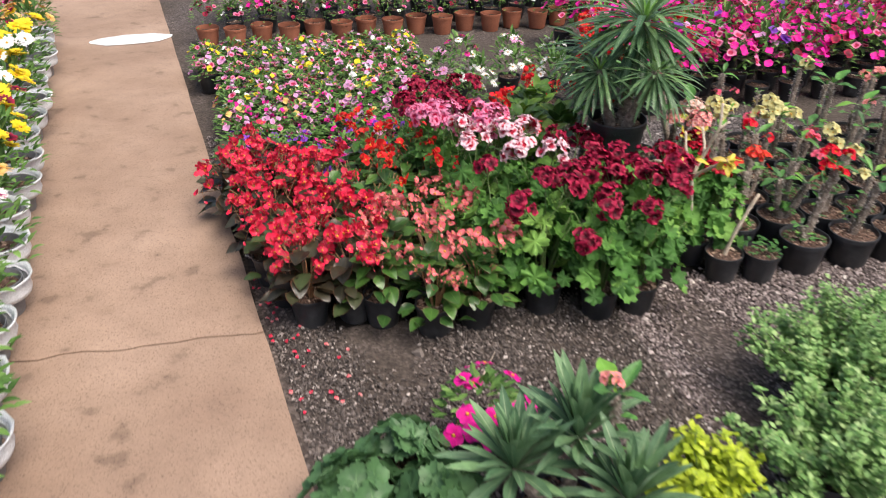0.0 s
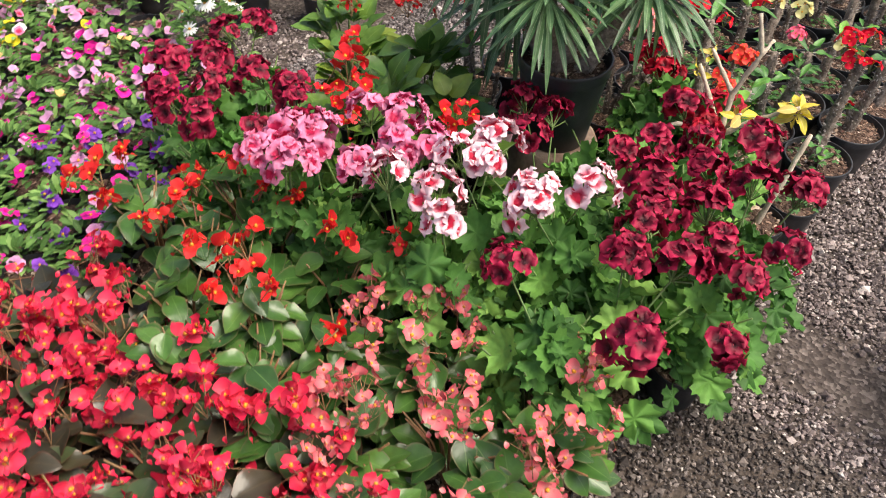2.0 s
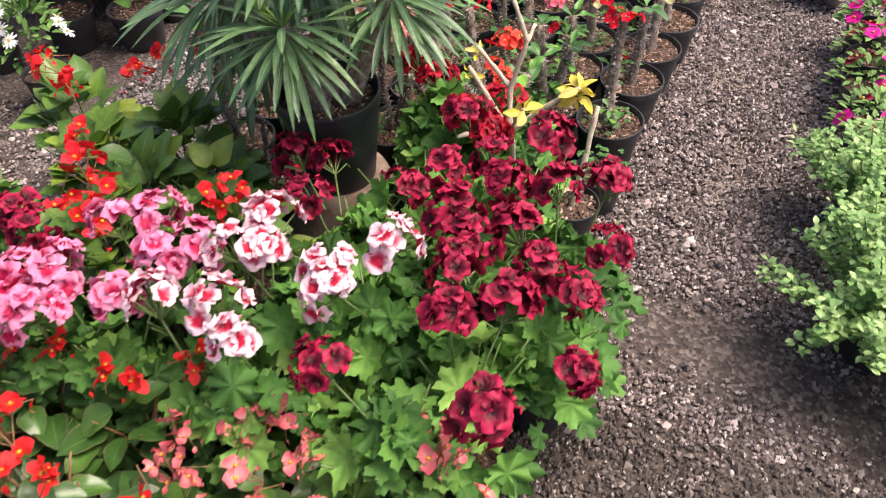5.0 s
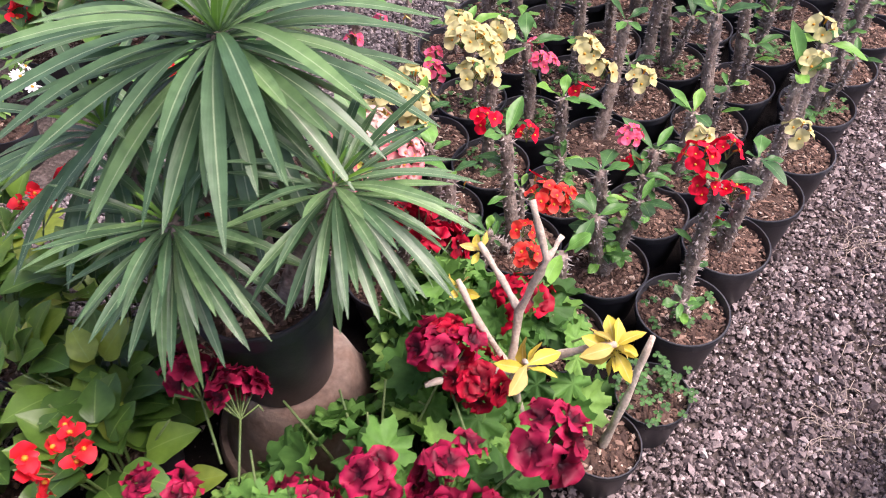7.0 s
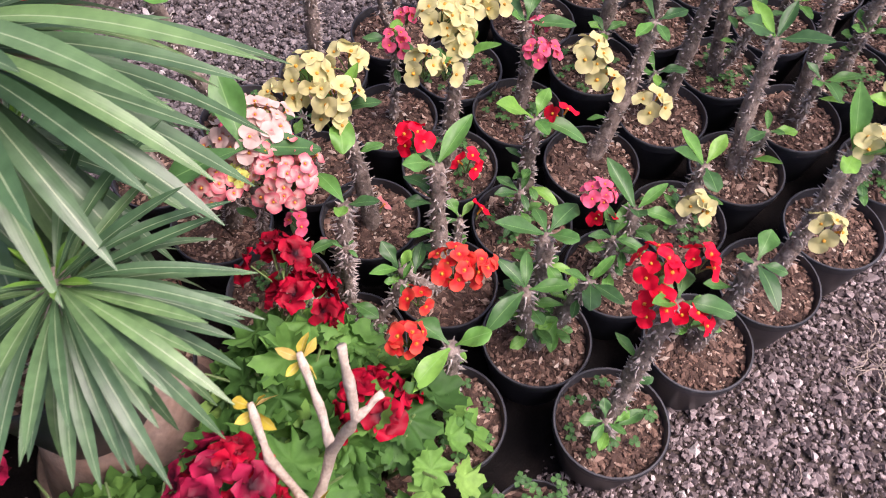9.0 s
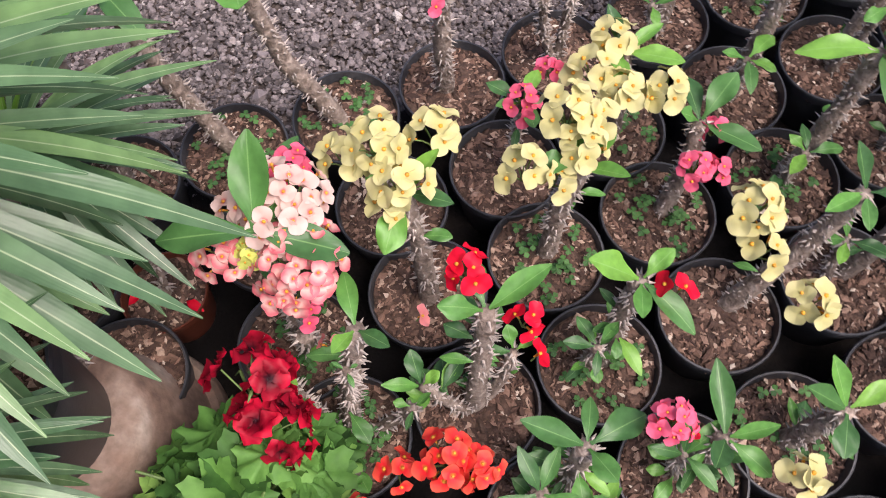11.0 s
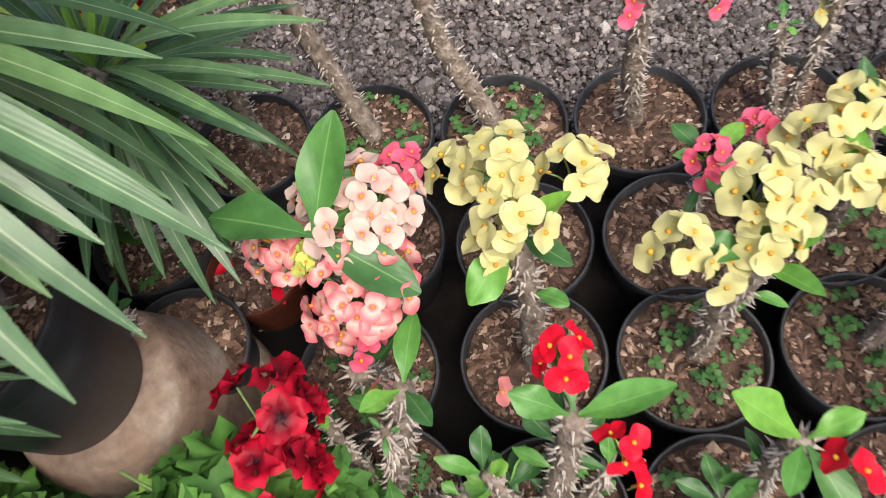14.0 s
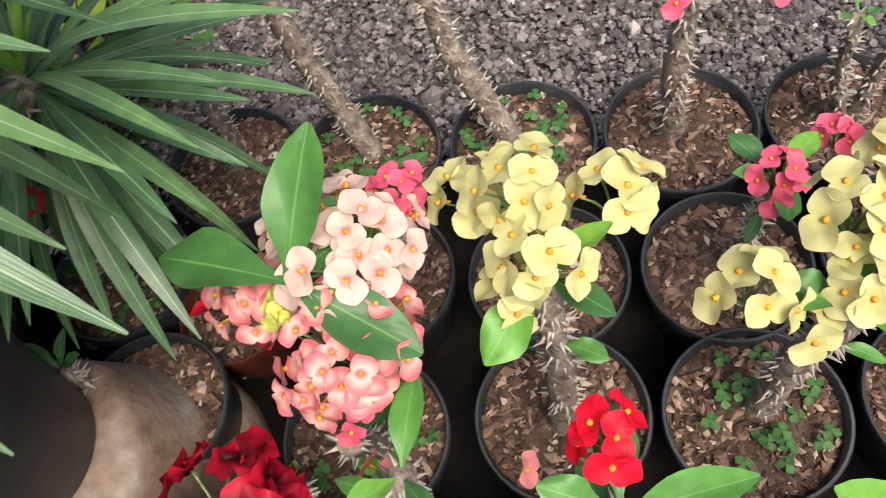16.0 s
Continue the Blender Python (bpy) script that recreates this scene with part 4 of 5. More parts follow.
for _ in range(3):
    bb = Build()
    for _ in range(110):
        p, d = dome(0.1, 0.22, 0.4)
        bb.add(blade(0.038, 0.017, 0.5, 0.2, 0.2, 0.1, 4, 3), along(p, d + Vector((rnd(-.5, .5), rnd(-.5, .5), 0.3))))
    PANSY_LEAF.append(bb.mesh("foliage", ["pansy_leaf"]))


def pansy(p, colours, count, label, group, name="petunia", h=0.22, size=(0.8, 1.2), meshes=None, r=0.1, scale=1.0, pot=None, far=False):
    ob = potted(name, p, label, "potted plant", group, pot, SOIL_COVERED)
    foliage = piece("foliage", PANSY_LEAF[int(rnd(0, 3))], ob, Matrix.Diagonal((scale, scale, scale * h / 0.22, 1)))
    foliage["kind"] = "stuff"
    if far:
        tagged(piece("blossom_cover", far_blossoms(colours, r * scale * 1.1, h * scale * 1.06), ob), "", "", "", "stuff")
        return ob
    for _ in range(count):
        q, d = dome(r * scale * 1.05, h * scale * 1.06, 0.5)
        piece("flower", (meshes or PANSY)[colours[int(rnd(0, len(colours)))]], ob, facing(q, d * 0.6 + Vector((0, -0.1, 0.7)), rnd(0, 6.28), rnd(*size)))
    return ob


for i in range(-4, 9):
    for j in range(13):
        u, v = 0.3 + 0.165 * i, 2.87 + 0.165 * j
        p = bed(u, v)
        if p.x * 0.848 + p.y * 0.53 < 0.82 or (p.x > -0.12 and p.y < 3.62) or (p.x > -0.22 and j > 4):
            continue
        tint = ["violet", "lilac", "magenta", "violet"] if j < 3 else ["lilac", "magenta", "pink", "lilac"] if j < 6 else ["lilac", "pink", "yellow", "lilac", "pink", "white"]
        pansy(p + Vector((rnd(-.02, .02), rnd(-.02, .02), 0)), tint + (["apricot"] if i % 2 and j > 3 else []), 10, "mixed lilac, violet and yellow petunias in a black pot", "petunias", far=j > 2)

# ---- white and magenta cape daisies ----
for x, y, tint in ((-0.1, 4.1, "lilac"), (0.1, 3.75, "white"), (0.3, 4.25, "white"), (0.12, 4.0, "white"), (0.5, 4.5, "white"), (0.25, 4.55, "lilac"), (0.55, 4.15, "white"), (-0.05, 4.45, "magenta")):
    pansy((x, y, 0), [tint, "white"], 9, "white cape daisies over fine green foliage in a black pot", "cape daisies", "cape_daisy", 0.34, (1.0, 1.3), DAISY, 0.1, 1.15)

# ---- far row in clay pots, and the magenta petunias beyond the gravel ----
for i in range(19):
    p = bed(0.1 + 0.2 * i, 5.5 + 0.06 * (i % 2))
    if p.x * 0.848 + p.y * 0.53 > 0.82:
        pansy(p, [["pink", "magenta"], ["crimson", "pink"], ["white", "pink"]][i % 3], 12, "pink and red flowers in a terracotta-coloured pot", "clay pots", "bedding_plant", 0.36, (1.1, 1.6), None, 0.1, 1.0, POT_CLAY, True)
for i in range(17):
    for j in range(7):
        p = bed(2.9 + 0.24 * i, 3.5 + 0.24 * j)
        tint = (["magenta", "magenta", "crimson"], ["magenta", "crimson"], ["magenta", "pink"], ["violet", "magenta", "lilac"])[(i + 2 * j) % 4]
        pansy(p, tint, 13, "magenta petunias over deep green leaves in a black pot", "magenta petunias", "petunia", 0.36, (1.1, 1.6), None, 0.12, 1.3, None, True)
for i in range(16):
    for j in range(3):
        p = bed(0.5 + 0.26 * i, 5.75 + 0.24 * j + 0.1 * (i % 2))
        if p.x * 0.848 + p.y * 0.53 > 0.84:
            pansy(p, ["crimson", "white", "pink"] if i % 4 else ["white", "lilac"], 9, "tall green bedding plant with scattered flowers", "far plants", "bedding_plant", 0.5, (1.1, 1.6), None, 0.12, 1.2, None, True)
for x, y in ((0.75, 4.45), (1.0, 4.6), (0.95, 4.3), (1.25, 4.75), (0.8, 4.8)):
    ob = potted("red_salvia", (x, y, 0), "dark green bush with small red flowers in a black pot", "potted plant", "red bushes", POT, SOIL)
    leafy(ob, "begonia_leaf", 40, 0.16, 0.46, (0.8, 1.2))
    blooms(ob, BEGONIA["red"], [(x + rnd(-.13, .13), y + rnd(-.13, .13), rnd(.3, .5)) for _ in range(7)], (0.8, 1.1), "inflorescence")

# ---- the palm-like succulent on its upturned pot ----


def rosette(ob, centre, tilt, count, scale, young=7):
    for i in range(count):
        t = (i + 0.5) / count
        az, el = i * 2.3999, radians(62 - 105 * t ** 0.8 + rnd(-8, 8))
        d = Vector((math.cos(el) * math.cos(az), math.cos(el) * math.sin(az), math.sin(el))) + Vector(tilt)
        young_one = i < young
        me = LEAF["young_palm_leaf"][0] if young_one else LEAF["palm_leaf"][int(rnd(0, 3))]
        piece("leaf", me, ob, along(Vector(centre) + d * 0.006 - Vector((0, 0, 0.03 * t)), d, (0, 0, 1), scale * (rnd(0.8, 1.0) if young_one else rnd(0.85, 1.1))))


def stand_and_palm(x, y):
    st = [(0.01, 0.254), (0.1, 0.255), (0.109, 0.25), (0.118, 0.23), (0.132, 0.18), (0.15, 0.115), (0.166, 0.062)]
    stand = thing("upturned_pot", (x + 0.015, y + 0.005, 0), "weathered upturned terracotta pot used as a plant stand", "plant stand")
    piece("body", Build().add(lathe(st, 48)).mesh("body", ["terracotta"], True, 45), stand)
    piece("rim", Build().add(lathe([(0.164, 0.064), (0.178, 0.062), (0.185, 0.05), (0.188, 0.02), (0.188, 0.0), (0.175, 0.0)], 48)).mesh("rim", ["terracotta"], True, 45), stand)
    ob = thing("palm_succulent", (x, y, 0.256), "many-headed palm-like succulent with narrow leaves in a black pot", "potted plant")
    piece("pot", pot_mesh("pot", 0.124, 0.255, "black_plastic", 0.73), ob)
    piece("soil", soil_mesh("soil", 0.119, 0.255, 700), ob)
    tops = [((0.064, 0.101, 0.655), (0, 0, 0.05), 118, 1.12), ((-0.095, -0.024, 0.476), (-0.2, -0.25, 0.1), 66, 0.68), ((0.121, -0.11, 0.509), (0.2, -0.3, 0.1), 72, 0.68), ((-0.12, 0.2, 0.5), (-0.3, 0.2, 0), 52, 0.9), ((0.0, 0.3, 0.3), (0.1, 0.1, 0.2), 76, 0.85)]
    for k, (c, tilt, count, scale) in enumerate(tops):
        c = (c[0], c[1], c[2] - 0.015)
        b = Build()
        mid = (c[0] * 0.6, c[1] * 0.6, (c[2] + 0.2) * 0.5)
        b.add(tube([(c[0] * 0.2, c[1] * 0.2, 0.18), mid, c], [0.026, 0.022, 0.016], 10))
        for _ in range(90):
            t, a = rnd(0.1, 1), rnd(0, 6.28)
            q = Vector((c[0] * 0.2, c[1] * 0.2, 0.18)).lerp(Vector(c), t)
            d = Vector((math.cos(a), math.sin(a), 0.1))
            b.add(tube([tuple(q + d * 0.015), tuple(q + d * 0.038)], [0.0015, 0.0003], 4), None, 1)
        tagged(piece("stem", b.mesh("stem", ["thorny_bark", "thorn"]), ob), "", "", "", "stuff")
        rosette(ob, c, tilt, count, scale)


stand_and_palm(0.895, 2.91)

# ---- the crown-of-thorns rows ----


def thorny_stem(path, r0=0.012, r1=0.009, thorns=150, bare=False):
    pts = [Vector(p) for p in path]
    b = Build()
    fine = []
    for i in range(len(pts) - 1):
        for k in range(4):
            fine.append(pts[i].lerp(pts[i + 1], k / 4) + Vector((rnd(-1, 1), rnd(-1, 1), 0)) * 0.0015)
    fine.append(pts[-1])
    rad = [r0 + (r1 - r0) * i / (len(fine) - 1) + 0.0012 * math.sin(i * 2.1) for i in range(len(fine))]
    b.add(tube([tuple(p) for p in fine], rad, 9))
    for _ in range(thorns if not bare else 0):
        t, a = rnd(0, len(fine) - 1.01), rnd(0, 6.28)
        i = int(t)
        p, ax = fine[i].lerp(fine[i + 1], t - i), (fine[i + 1] - fine[i]).normalized()
        d = ax.orthogonal().normalized()
        d.rotate(Matrix.Rotation(a, 3, ax))
        d = (d + ax * rnd(-0.2, 0.5)).normalized()
        b.add(tube([tuple(p + d * r1 * 0.8), tuple(p + d * (r1 + rnd(0.006, 0.015)))], [0.003, 0.0004], 4), None, 1)
    return b.mesh("stem", ["pale_bark" if bare else "thorny_bark", "thorn"])


def spurge_head(ob, p, colour, count):
    """A cluster of two-bracted flowers on forked stalks."""
    size = FLOWER[colour]
    spread = 0.0185 * size * math.sqrt(count * 0.42) + 0.003
    b, spots = Build(), []
    for i in range(count):
        t = (i + 0.5) / count
        el, az = math.asin(1 - 1.05 * t), i * 2.4 + rnd(-0.3, 0.3)
        d = Vector((math.cos(el) * math.cos(az), math.cos(el) * math.sin(az), math.sin(el) * 0.8))
        q = d * spread * rnd(0.62, 1.12)
        b.add(tube([(0, 0, -spread), tuple(q * 0.5 + Vector((0, 0, -spread * 0.3))), tuple(q)], [0.0015, 0.0012, 0.001], 5))
        spots.append((q, d))
    stalk = tagged(piece("inflorescence", b.mesh("stalks", ["stem_green"]), ob, Matrix.Translation(p)), "", "", "", "stuff")
    for q, d in spots:
        piece("flower", BRACT[colour], stalk, facing(q, d + Vector((0, -0.15, 0.35)), rnd(0, 6.28), size * rnd(0.85, 1.15)))


FLOWER = {"cream": 0.95, "peach": 0.7, "ivory": 0.75, "scarlet": 0.85, "rose": 0.62, "salmon": 0.66, "flame": 0.7, "green": 0.42}
WORD = {"scarlet": "scarlet", "cream": "pale yellow", "peach": "pink and white", "ivory": "pink and white", "rose": "rose pink", "salmon": "salmon pink", "flame": "orange-red", "green": "green"}


def spurge(u, v, tops, side=3, weed=False, pot=None, bare_soil=False, whorl=4, heads=(), lean=False):
    """A potted crown of thorns. tops: for each stem its tip (du, dv, z), colour or None, flowers, leaf size."""
    colours = [WORD[t[3]] for t in tops if t[3]] + [WORD[q[3]] for q in heads]
    label = f"crown of thorns with {colours[0]} flowers in a black pot" if colours else "thorny leafy crown of thorns without flowers in a black pot"
    ob = thing("crown_of_thorns", bed(u, v), label, "potted plant", "crown of thorns rows", UA)
    piece("pot", pot or POT, ob, Matrix.Rotation(rnd(0, 6), 4, "Z"))
    tagged(piece("soil", SOIL[int(rnd(0, len(SOIL)))], ob, Matrix.Rotation(rnd(0, 6), 4, "Z")), "", "", "", "stuff")
    if weed:
        tagged(piece("weed", WEED[int(rnd(0, 2))], ob, Matrix.Rotation(rnd(0, 6), 4, "Z")), "", "", "", "stuff")
    for du, dv, z, colour, count, big in tops:
        tip = Vector((du, dv, z))
        foot = Vector((du * 0.12 + rnd(-.012, .012), dv * 0.12 + rnd(-.012, .012), 0.115))
        mid = foot.lerp(tip, 0.5) + Vector((du * 0.1 + rnd(-.008, .008), dv * 0.1 + rnd(-.008, .008), 0.0))
        thick = 0.0155 if big > 0.65 else 0.009
        tagged(piece("stem", thorny_stem([foot, mid, tip], thick * 1.15, thick * 0.85, int(560 * (tip - foot).length)), ob), "", "", "", "stuff")
        a0 = rnd(0, 6.28)
        for k in range(whorl):
            az, el = (0.2 + k * 1.35 if lean else a0 + k * 2.4), rnd(0.15, 0.95)
            d = Vector((math.cos(az) * math.cos(el), math.sin(az) * math.cos(el), math.sin(el)))
            piece("leaf", LEAF["spurge_leaf"][int(rnd(0, 5))], ob, along(tip + d * 0.006, d, (0, 0, 1), big * rnd(0.6, 1.05)))
        for k in range(side):
            t, az = rnd(0.25, 0.8), rnd(0.3, 2.8) if lean else rnd(0, 6.28)
            d = Vector((math.cos(az), math.sin(az), rnd(0.1, 0.7)))
            piece("leaf", LEAF["spurge_leaf"][int(rnd(0, 5))], ob, along(foot.lerp(tip, t) + d * 0.01, d, (0, 0, 1), rnd(0.3, 0.55)))
        if colour:
            n = max(1, round(count / 9))
            for k in range(n):
                az = a0 + 1 + k * 6.28 / n
                off = Vector((math.cos(az), math.sin(az), 0)) * (0.05 if n > 1 else 0.03) + Vector((0, 0, 0.02))
                spurge_head(ob, tip + off, colour, count // n)
    for hu, hv, hz, colour, count in heads:
        spurge_head(ob, Vector((hu - u, hv - v, hz - 0.02)), colour, count)
    return ob


# row by row from the aisle: u, v, stems, side leaves, weeds
spurge(2.67, 1.71, [(0.08, 0.02, 0.44, None, 0, 0.85), (-0.03, 0.0, 0.2, None, 0, 0.5)], 3, True, heads=[(2.747, 1.774, 0.5, "scarlet", 7), (2.717, 1.749, 0.46, "scarlet", 5), (2.797, 1.739, 0.5, "scarlet", 4), (2.747, 1.699, 0.45, "scarlet", 4)])
spurge(2.9, 1.705, [(0.05, 0.0, 0.36, None, 0, 0.7), (0.0, 0.03, 0.2, "scarlet", 1, 0.4)], 2)
spurge(3.1, 1.695, [(0.1, 0.02, 0.42, "cream", 6, 0.95)], 1, heads=[(3.110, 1.664, 0.36, "cream", 5)])
spurge(3.3, 1.68, [(0.08, 0.03, 0.4, "cream", 5, 0.8)], 2)
spurge(2.47, 1.9, [(0.02, 0.02, 0.36, None, 0, 1.0)], 2, True, whorl=3, heads=[(2.567, 1.999, 0.42, "flame", 13), (2.597, 1.984, 0.41, "flame", 8), (2.447, 1.969, 0.39, "flame", 8), (2.504, 2.014, 0.38, "flame", 4)])
spurge(2.69, 1.905, [(0.05, 0.06, 0.36, None, 0, 0.85), (-0.02, 0.03, 0.3, None, 0, 0.75), (0.07, -0.03, 0.3, None, 0, 0.7)], 14, heads=[(2.849, 1.955, 0.4, "rose", 12)])
spurge(2.9, 1.9, [(0.03, 0.02, 0.3, None, 0, 0.9), (-0.02, 0.02, 0.26, "scarlet", 2, 0.6)], 6)
spurge(3.08, 1.9, [(0.02, 0.0, 0.3, None, 0, 0.95)], 3, True, heads=[(2.990, 1.844, 0.35, "cream", 4)])
spurge(2.44, 2.12, [(-0.05, 0.08, 0.33, None, 0, 0.3), (0.07, 0.07, 0.42, None, 0, 0.75), (-0.06, 0.0, 0.24, None, 0, 0.3), (0.11, -0.01, 0.24, None, 0, 0.3), (-0.02, -0.08, 0.2, None, 0, 0.25), (0.04, 0.04, 0.36, None, 0, 0.2)], 1, True, None, False, 3, heads=[(2.592, 2.214, 0.33, "salmon", 1), (2.467, 2.212, 0.33, "salmon", 2)])
spurge(2.645, 2.1, [(0.03, 0.06, 0.41, None, 0, 0.9), (0.07, 0.04, 0.24, "scarlet", 1, 0.5), (-0.075, 0.04, 0.22, None, 0, 0.6)], 7, whorl=3, lean=True, heads=[(2.667, 2.209, 0.46, "scarlet", 5), (2.717, 2.134, 0.42, "scarlet", 3)])
spurge(2.85, 2.1, [(0.04, 0.04, 0.38, None, 0, 0.85), (-0.02, 0.0, 0.26, None, 0, 0.5)], 6, True, heads=[(2.925, 2.108, 0.41, "scarlet", 2)])
spurge(3.065, 2.11, [(0.16, 0.04, 0.4, None, 0, 0.8)], 1, heads=[(3.084, 2.182, 0.4, "cream", 9), (3.114, 2.044, 0.35, "cream", 6), (3.086, 2.134, 0.36, "cream", 4)])
peach = spurge(2.405, 2.29, [(0.025, 0.035, 0.47, None, 0, 0.0), (0.03, -0.05, 0.32, None, 0, 0.7)], 2, True, whorl=1, heads=[(2.47, 2.36, 0.49, "ivory", 38), (2.464, 2.290, 0.46, "peach", 46), (2.377, 2.342, 0.46, "peach", 14), (2.41, 2.39, 0.47, "ivory", 8), (2.413, 2.326, 0.47, "green", 14), (2.451, 2.254, 0.38, "rose", 4)])
for du, dv, dz, s in ((0.03, 0.09, 0.09, 1.35), (-0.13, 0.04, 0.0, 1.4), (0.1, -0.05, -0.02, 1.3), (0.08, 0.09, -0.02, 0.9)):
    piece("leaf", LEAF["spurge_leaf"][0], peach, along((0.025, 0.035, 0.5), (du, dv, dz), (0, 0, 1), s * 0.82))
spurge(2.632, 2.305, [(-0.005, 0.05, 0.42, None, 0, 0.85)], 1, heads=[(2.612, 2.409, 0.49, "cream", 8), (2.623, 2.352, 0.47, "cream", 8), (2.565, 2.429, 0.45, "cream", 6), (2.690, 2.408, 0.47, "cream", 6), (2.600, 2.341, 0.44, "cream", 4)])
spurge(2.84, 2.3, [(0.03, 0.01, 0.42, None, 0, 0.7)], 2, True, heads=[(2.869, 2.366, 0.49, "cream", 8), (2.788, 2.322, 0.46, "cream", 6), (2.875, 2.324, 0.46, "cream", 6), (2.910, 2.364, 0.46, "cream", 5), (2.831, 2.311, 0.43, "cream", 4)])
spurge(3.05, 2.31, [(0.05, 0.05, 0.33, None, 0, 0.85)], 2, True, heads=[(3.066, 2.296, 0.34, "rose", 9), (3.120, 2.347, 0.34, "rose", 5), (3.098, 2.287, 0.32, "rose", 5)])
spurge(2.41, 2.49, [(0.05, -0.02, 0.36, None, 0, 0.7)], 1, heads=[(2.490, 2.462, 0.41, "rose", 12)])
spurge(2.625, 2.48, [(0.0, 0.0, 0.3, None, 0, 0.45)], 0)
spurge(2.835, 2.48, [(0.02, 0.0, 0.34, None, 0, 0.6)], 1, heads=[(2.852, 2.471, 0.37, "rose", 10), (2.915, 2.516, 0.37, "rose", 6)])
spurge(3.04, 2.49, [(-0.02, 0.0, 0.38, None, 0, 0.75)], 1, True, heads=[(3.010, 2.509, 0.41, "cream", 7), (2.962, 2.464, 0.41, "cream", 7), (2.985, 2.415, 0.41, "cream", 6), (3.052, 2.401, 0.4, "cream", 6)])
spurge(2.19, 2.68, [(0.02, 0.05, 0.5, None, 0, 0.8)], 1)
spurge(2.39, 2.68, [(-0.07, 0.04, 0.56, None, 0, 0.95)], 0, True, heads=[(2.347, 2.782, 0.55, "scarlet", 4)])
spurge(2.6, 2.68, [(-0.1, 0.03, 0.52, None, 0, 1.1)], 0, True)
spurge(2.806, 2.68, [(-0.02, -0.03, 0.52, None, 0, 0.7)], 0, heads=[(2.767, 2.644, 0.45, "rose", 4), (2.864, 2.641, 0.45, "rose", 3)])
spurge(3.01, 2.68, [(-0.04, 0.0, 0.33, "cream", 1, 0.25), (0.02, 0.0, 0.4, None, 0, 0.3)], 0)
kinds = ["scarlet", "rose", "cream", "salmon", None, "flame", "rose", None, "cream"]
for j, v in enumerate((1.69, 1.9, 2.1, 2.3, 2.49, 2.68)):
    for i in range(9):
        u = (3.28 if 0 < j < 5 else 3.22 if j == 5 else 3.51) + 0.208 * i
        k = kinds[(i * 5 + j * 4) % 9]
        spurge(u, v, [(rnd(0.0, 0.1), rnd(-0.02, 0.07), rnd(0.36, 0.54), k, int(rnd(6, 15)), rnd(0.85, 1.15)), (rnd(-0.06, 0.02), rnd(-0.05, 0.03), rnd(0.24, 0.34), None, 0, 0.6)][:2 if i < 4 else 1], 1, (i + j) % 3 == 0)

# small pots behind the succulent
spurge(2.13, 2.33, [(-0.02, 0.0, 0.3, None, 0, 0.5)], 1, False, None)
spurge(2.05, 2.52, [(-0.03, 0.03, 0.42, "salmon", 3, 0.5)], 1, True)


def bare_plant(p):
    """A nearly leafless shrub with a few yellow leaves."""
    ob = potted("bare_shrub", p, "bare forked shrub with a few yellow leaves in a black pot", "potted plant", "")
    ob.matrix_basis = Matrix.Translation(p) @ Matrix.Rotation(UA, 4, "Z")
    base, fork = (-0.06, -0.01, 0.4), (-0.006, 0.013, 0.484)
    # each branch: its path, the number and size of its leaves
    forks = [
        ([(0, 0, .11), (-0.04, -0.02, .26), base], 0, 0), ([base, fork, (0.021, -0.014, .6), (0.045, 0.03, .68)], 0, 0),
        ([(0.021, -0.014, .6), (0.055, -0.02, .625)], 0, 0), ([fork, (0.015, 0.06, .515), (0.03, 0.112, .555)], 5, 0.7),
        ([base, (-0.07, 0.05, .5), (-0.05, 0.1, .55)], 5, 0.7), ([base, (-0.12, 0.03, .44), (-0.187, 0.07, .453)], 0, 0),
        ([base, (-0.07, -0.03, .46), (-0.094, -0.053, .5)], 6, 1.1), ([base, (-0.03, -0.08, .47), (-0.012, -0.154, .53)], 17, 0.95),
    ]
    for k, (path, count, big) in enumerate(forks):
        r0 = (0.0095, 0.0075, 0.005, 0.0065, 0.0065, 0.0065, 0.005, 0.0075)[k]
        piece("branch", thorny_stem(path, r0, r0 * 0.75, 0, True), ob)
        tip = Vector(path[-1])
        for i in range(count):
            a = i * 2.4
            d = Vector((math.cos(a), math.sin(a), rnd(-0.9 if k == 7 else -0.3, 1.0)))
            piece("leaf", LEAF["yellow_leaf"][i % 2], ob, along(tip - Vector((0, 0, rnd(0, 0.03))), d, (rnd(-1, 1), rnd(-1, 1), 0.6), big * rnd(0.75, 1.15)))


bare_plant(bed(2.25, 1.86))
ob = potted("weedy_pot", (1.51, 2.565, 0), "small black pot overgrown with round weeds", "potted plant", "")
for k in range(2):
    tagged(piece("weed", WEED[k], ob), "", "", "", "stuff")
ob = potted("empty_pot", (1.36, 2.53, 0), "small black pot with bare soil and a leaning bare branch", "plant pot", "", spin=0.0)
piece("branch", thorny_stem([(0, 0, 0.1), (0.03, 0.0, 0.24), (0.085, 0.02, 0.38)], 0.009, 0.006, 0, True), ob)

brown = potted("brown_pot", (0.95, 3.17, 0), "small brown plastic pot with a fallen red leaf", "plant pot", "", POT_BROWN)
brown2 = potted("small_pot", (0.79, 3.15, 0), "small black plastic pot with gritty soil", "plant pot", "", POT_SMALL)
for dx, dy, az in ((0.03, -0.02, 0.4), (-0.03, 0.03, 2.2)):
    piece("fallen_leaf", one("fallen_leaf", blade(0.035, 0.018, 0.55, 0.3, 0.5, 0.3, 6, 5), "scarlet_bract"), brown, along((dx, dy, 0.118), (math.cos(az), math.sin(az), 0.25)), "curled fallen red leaf")
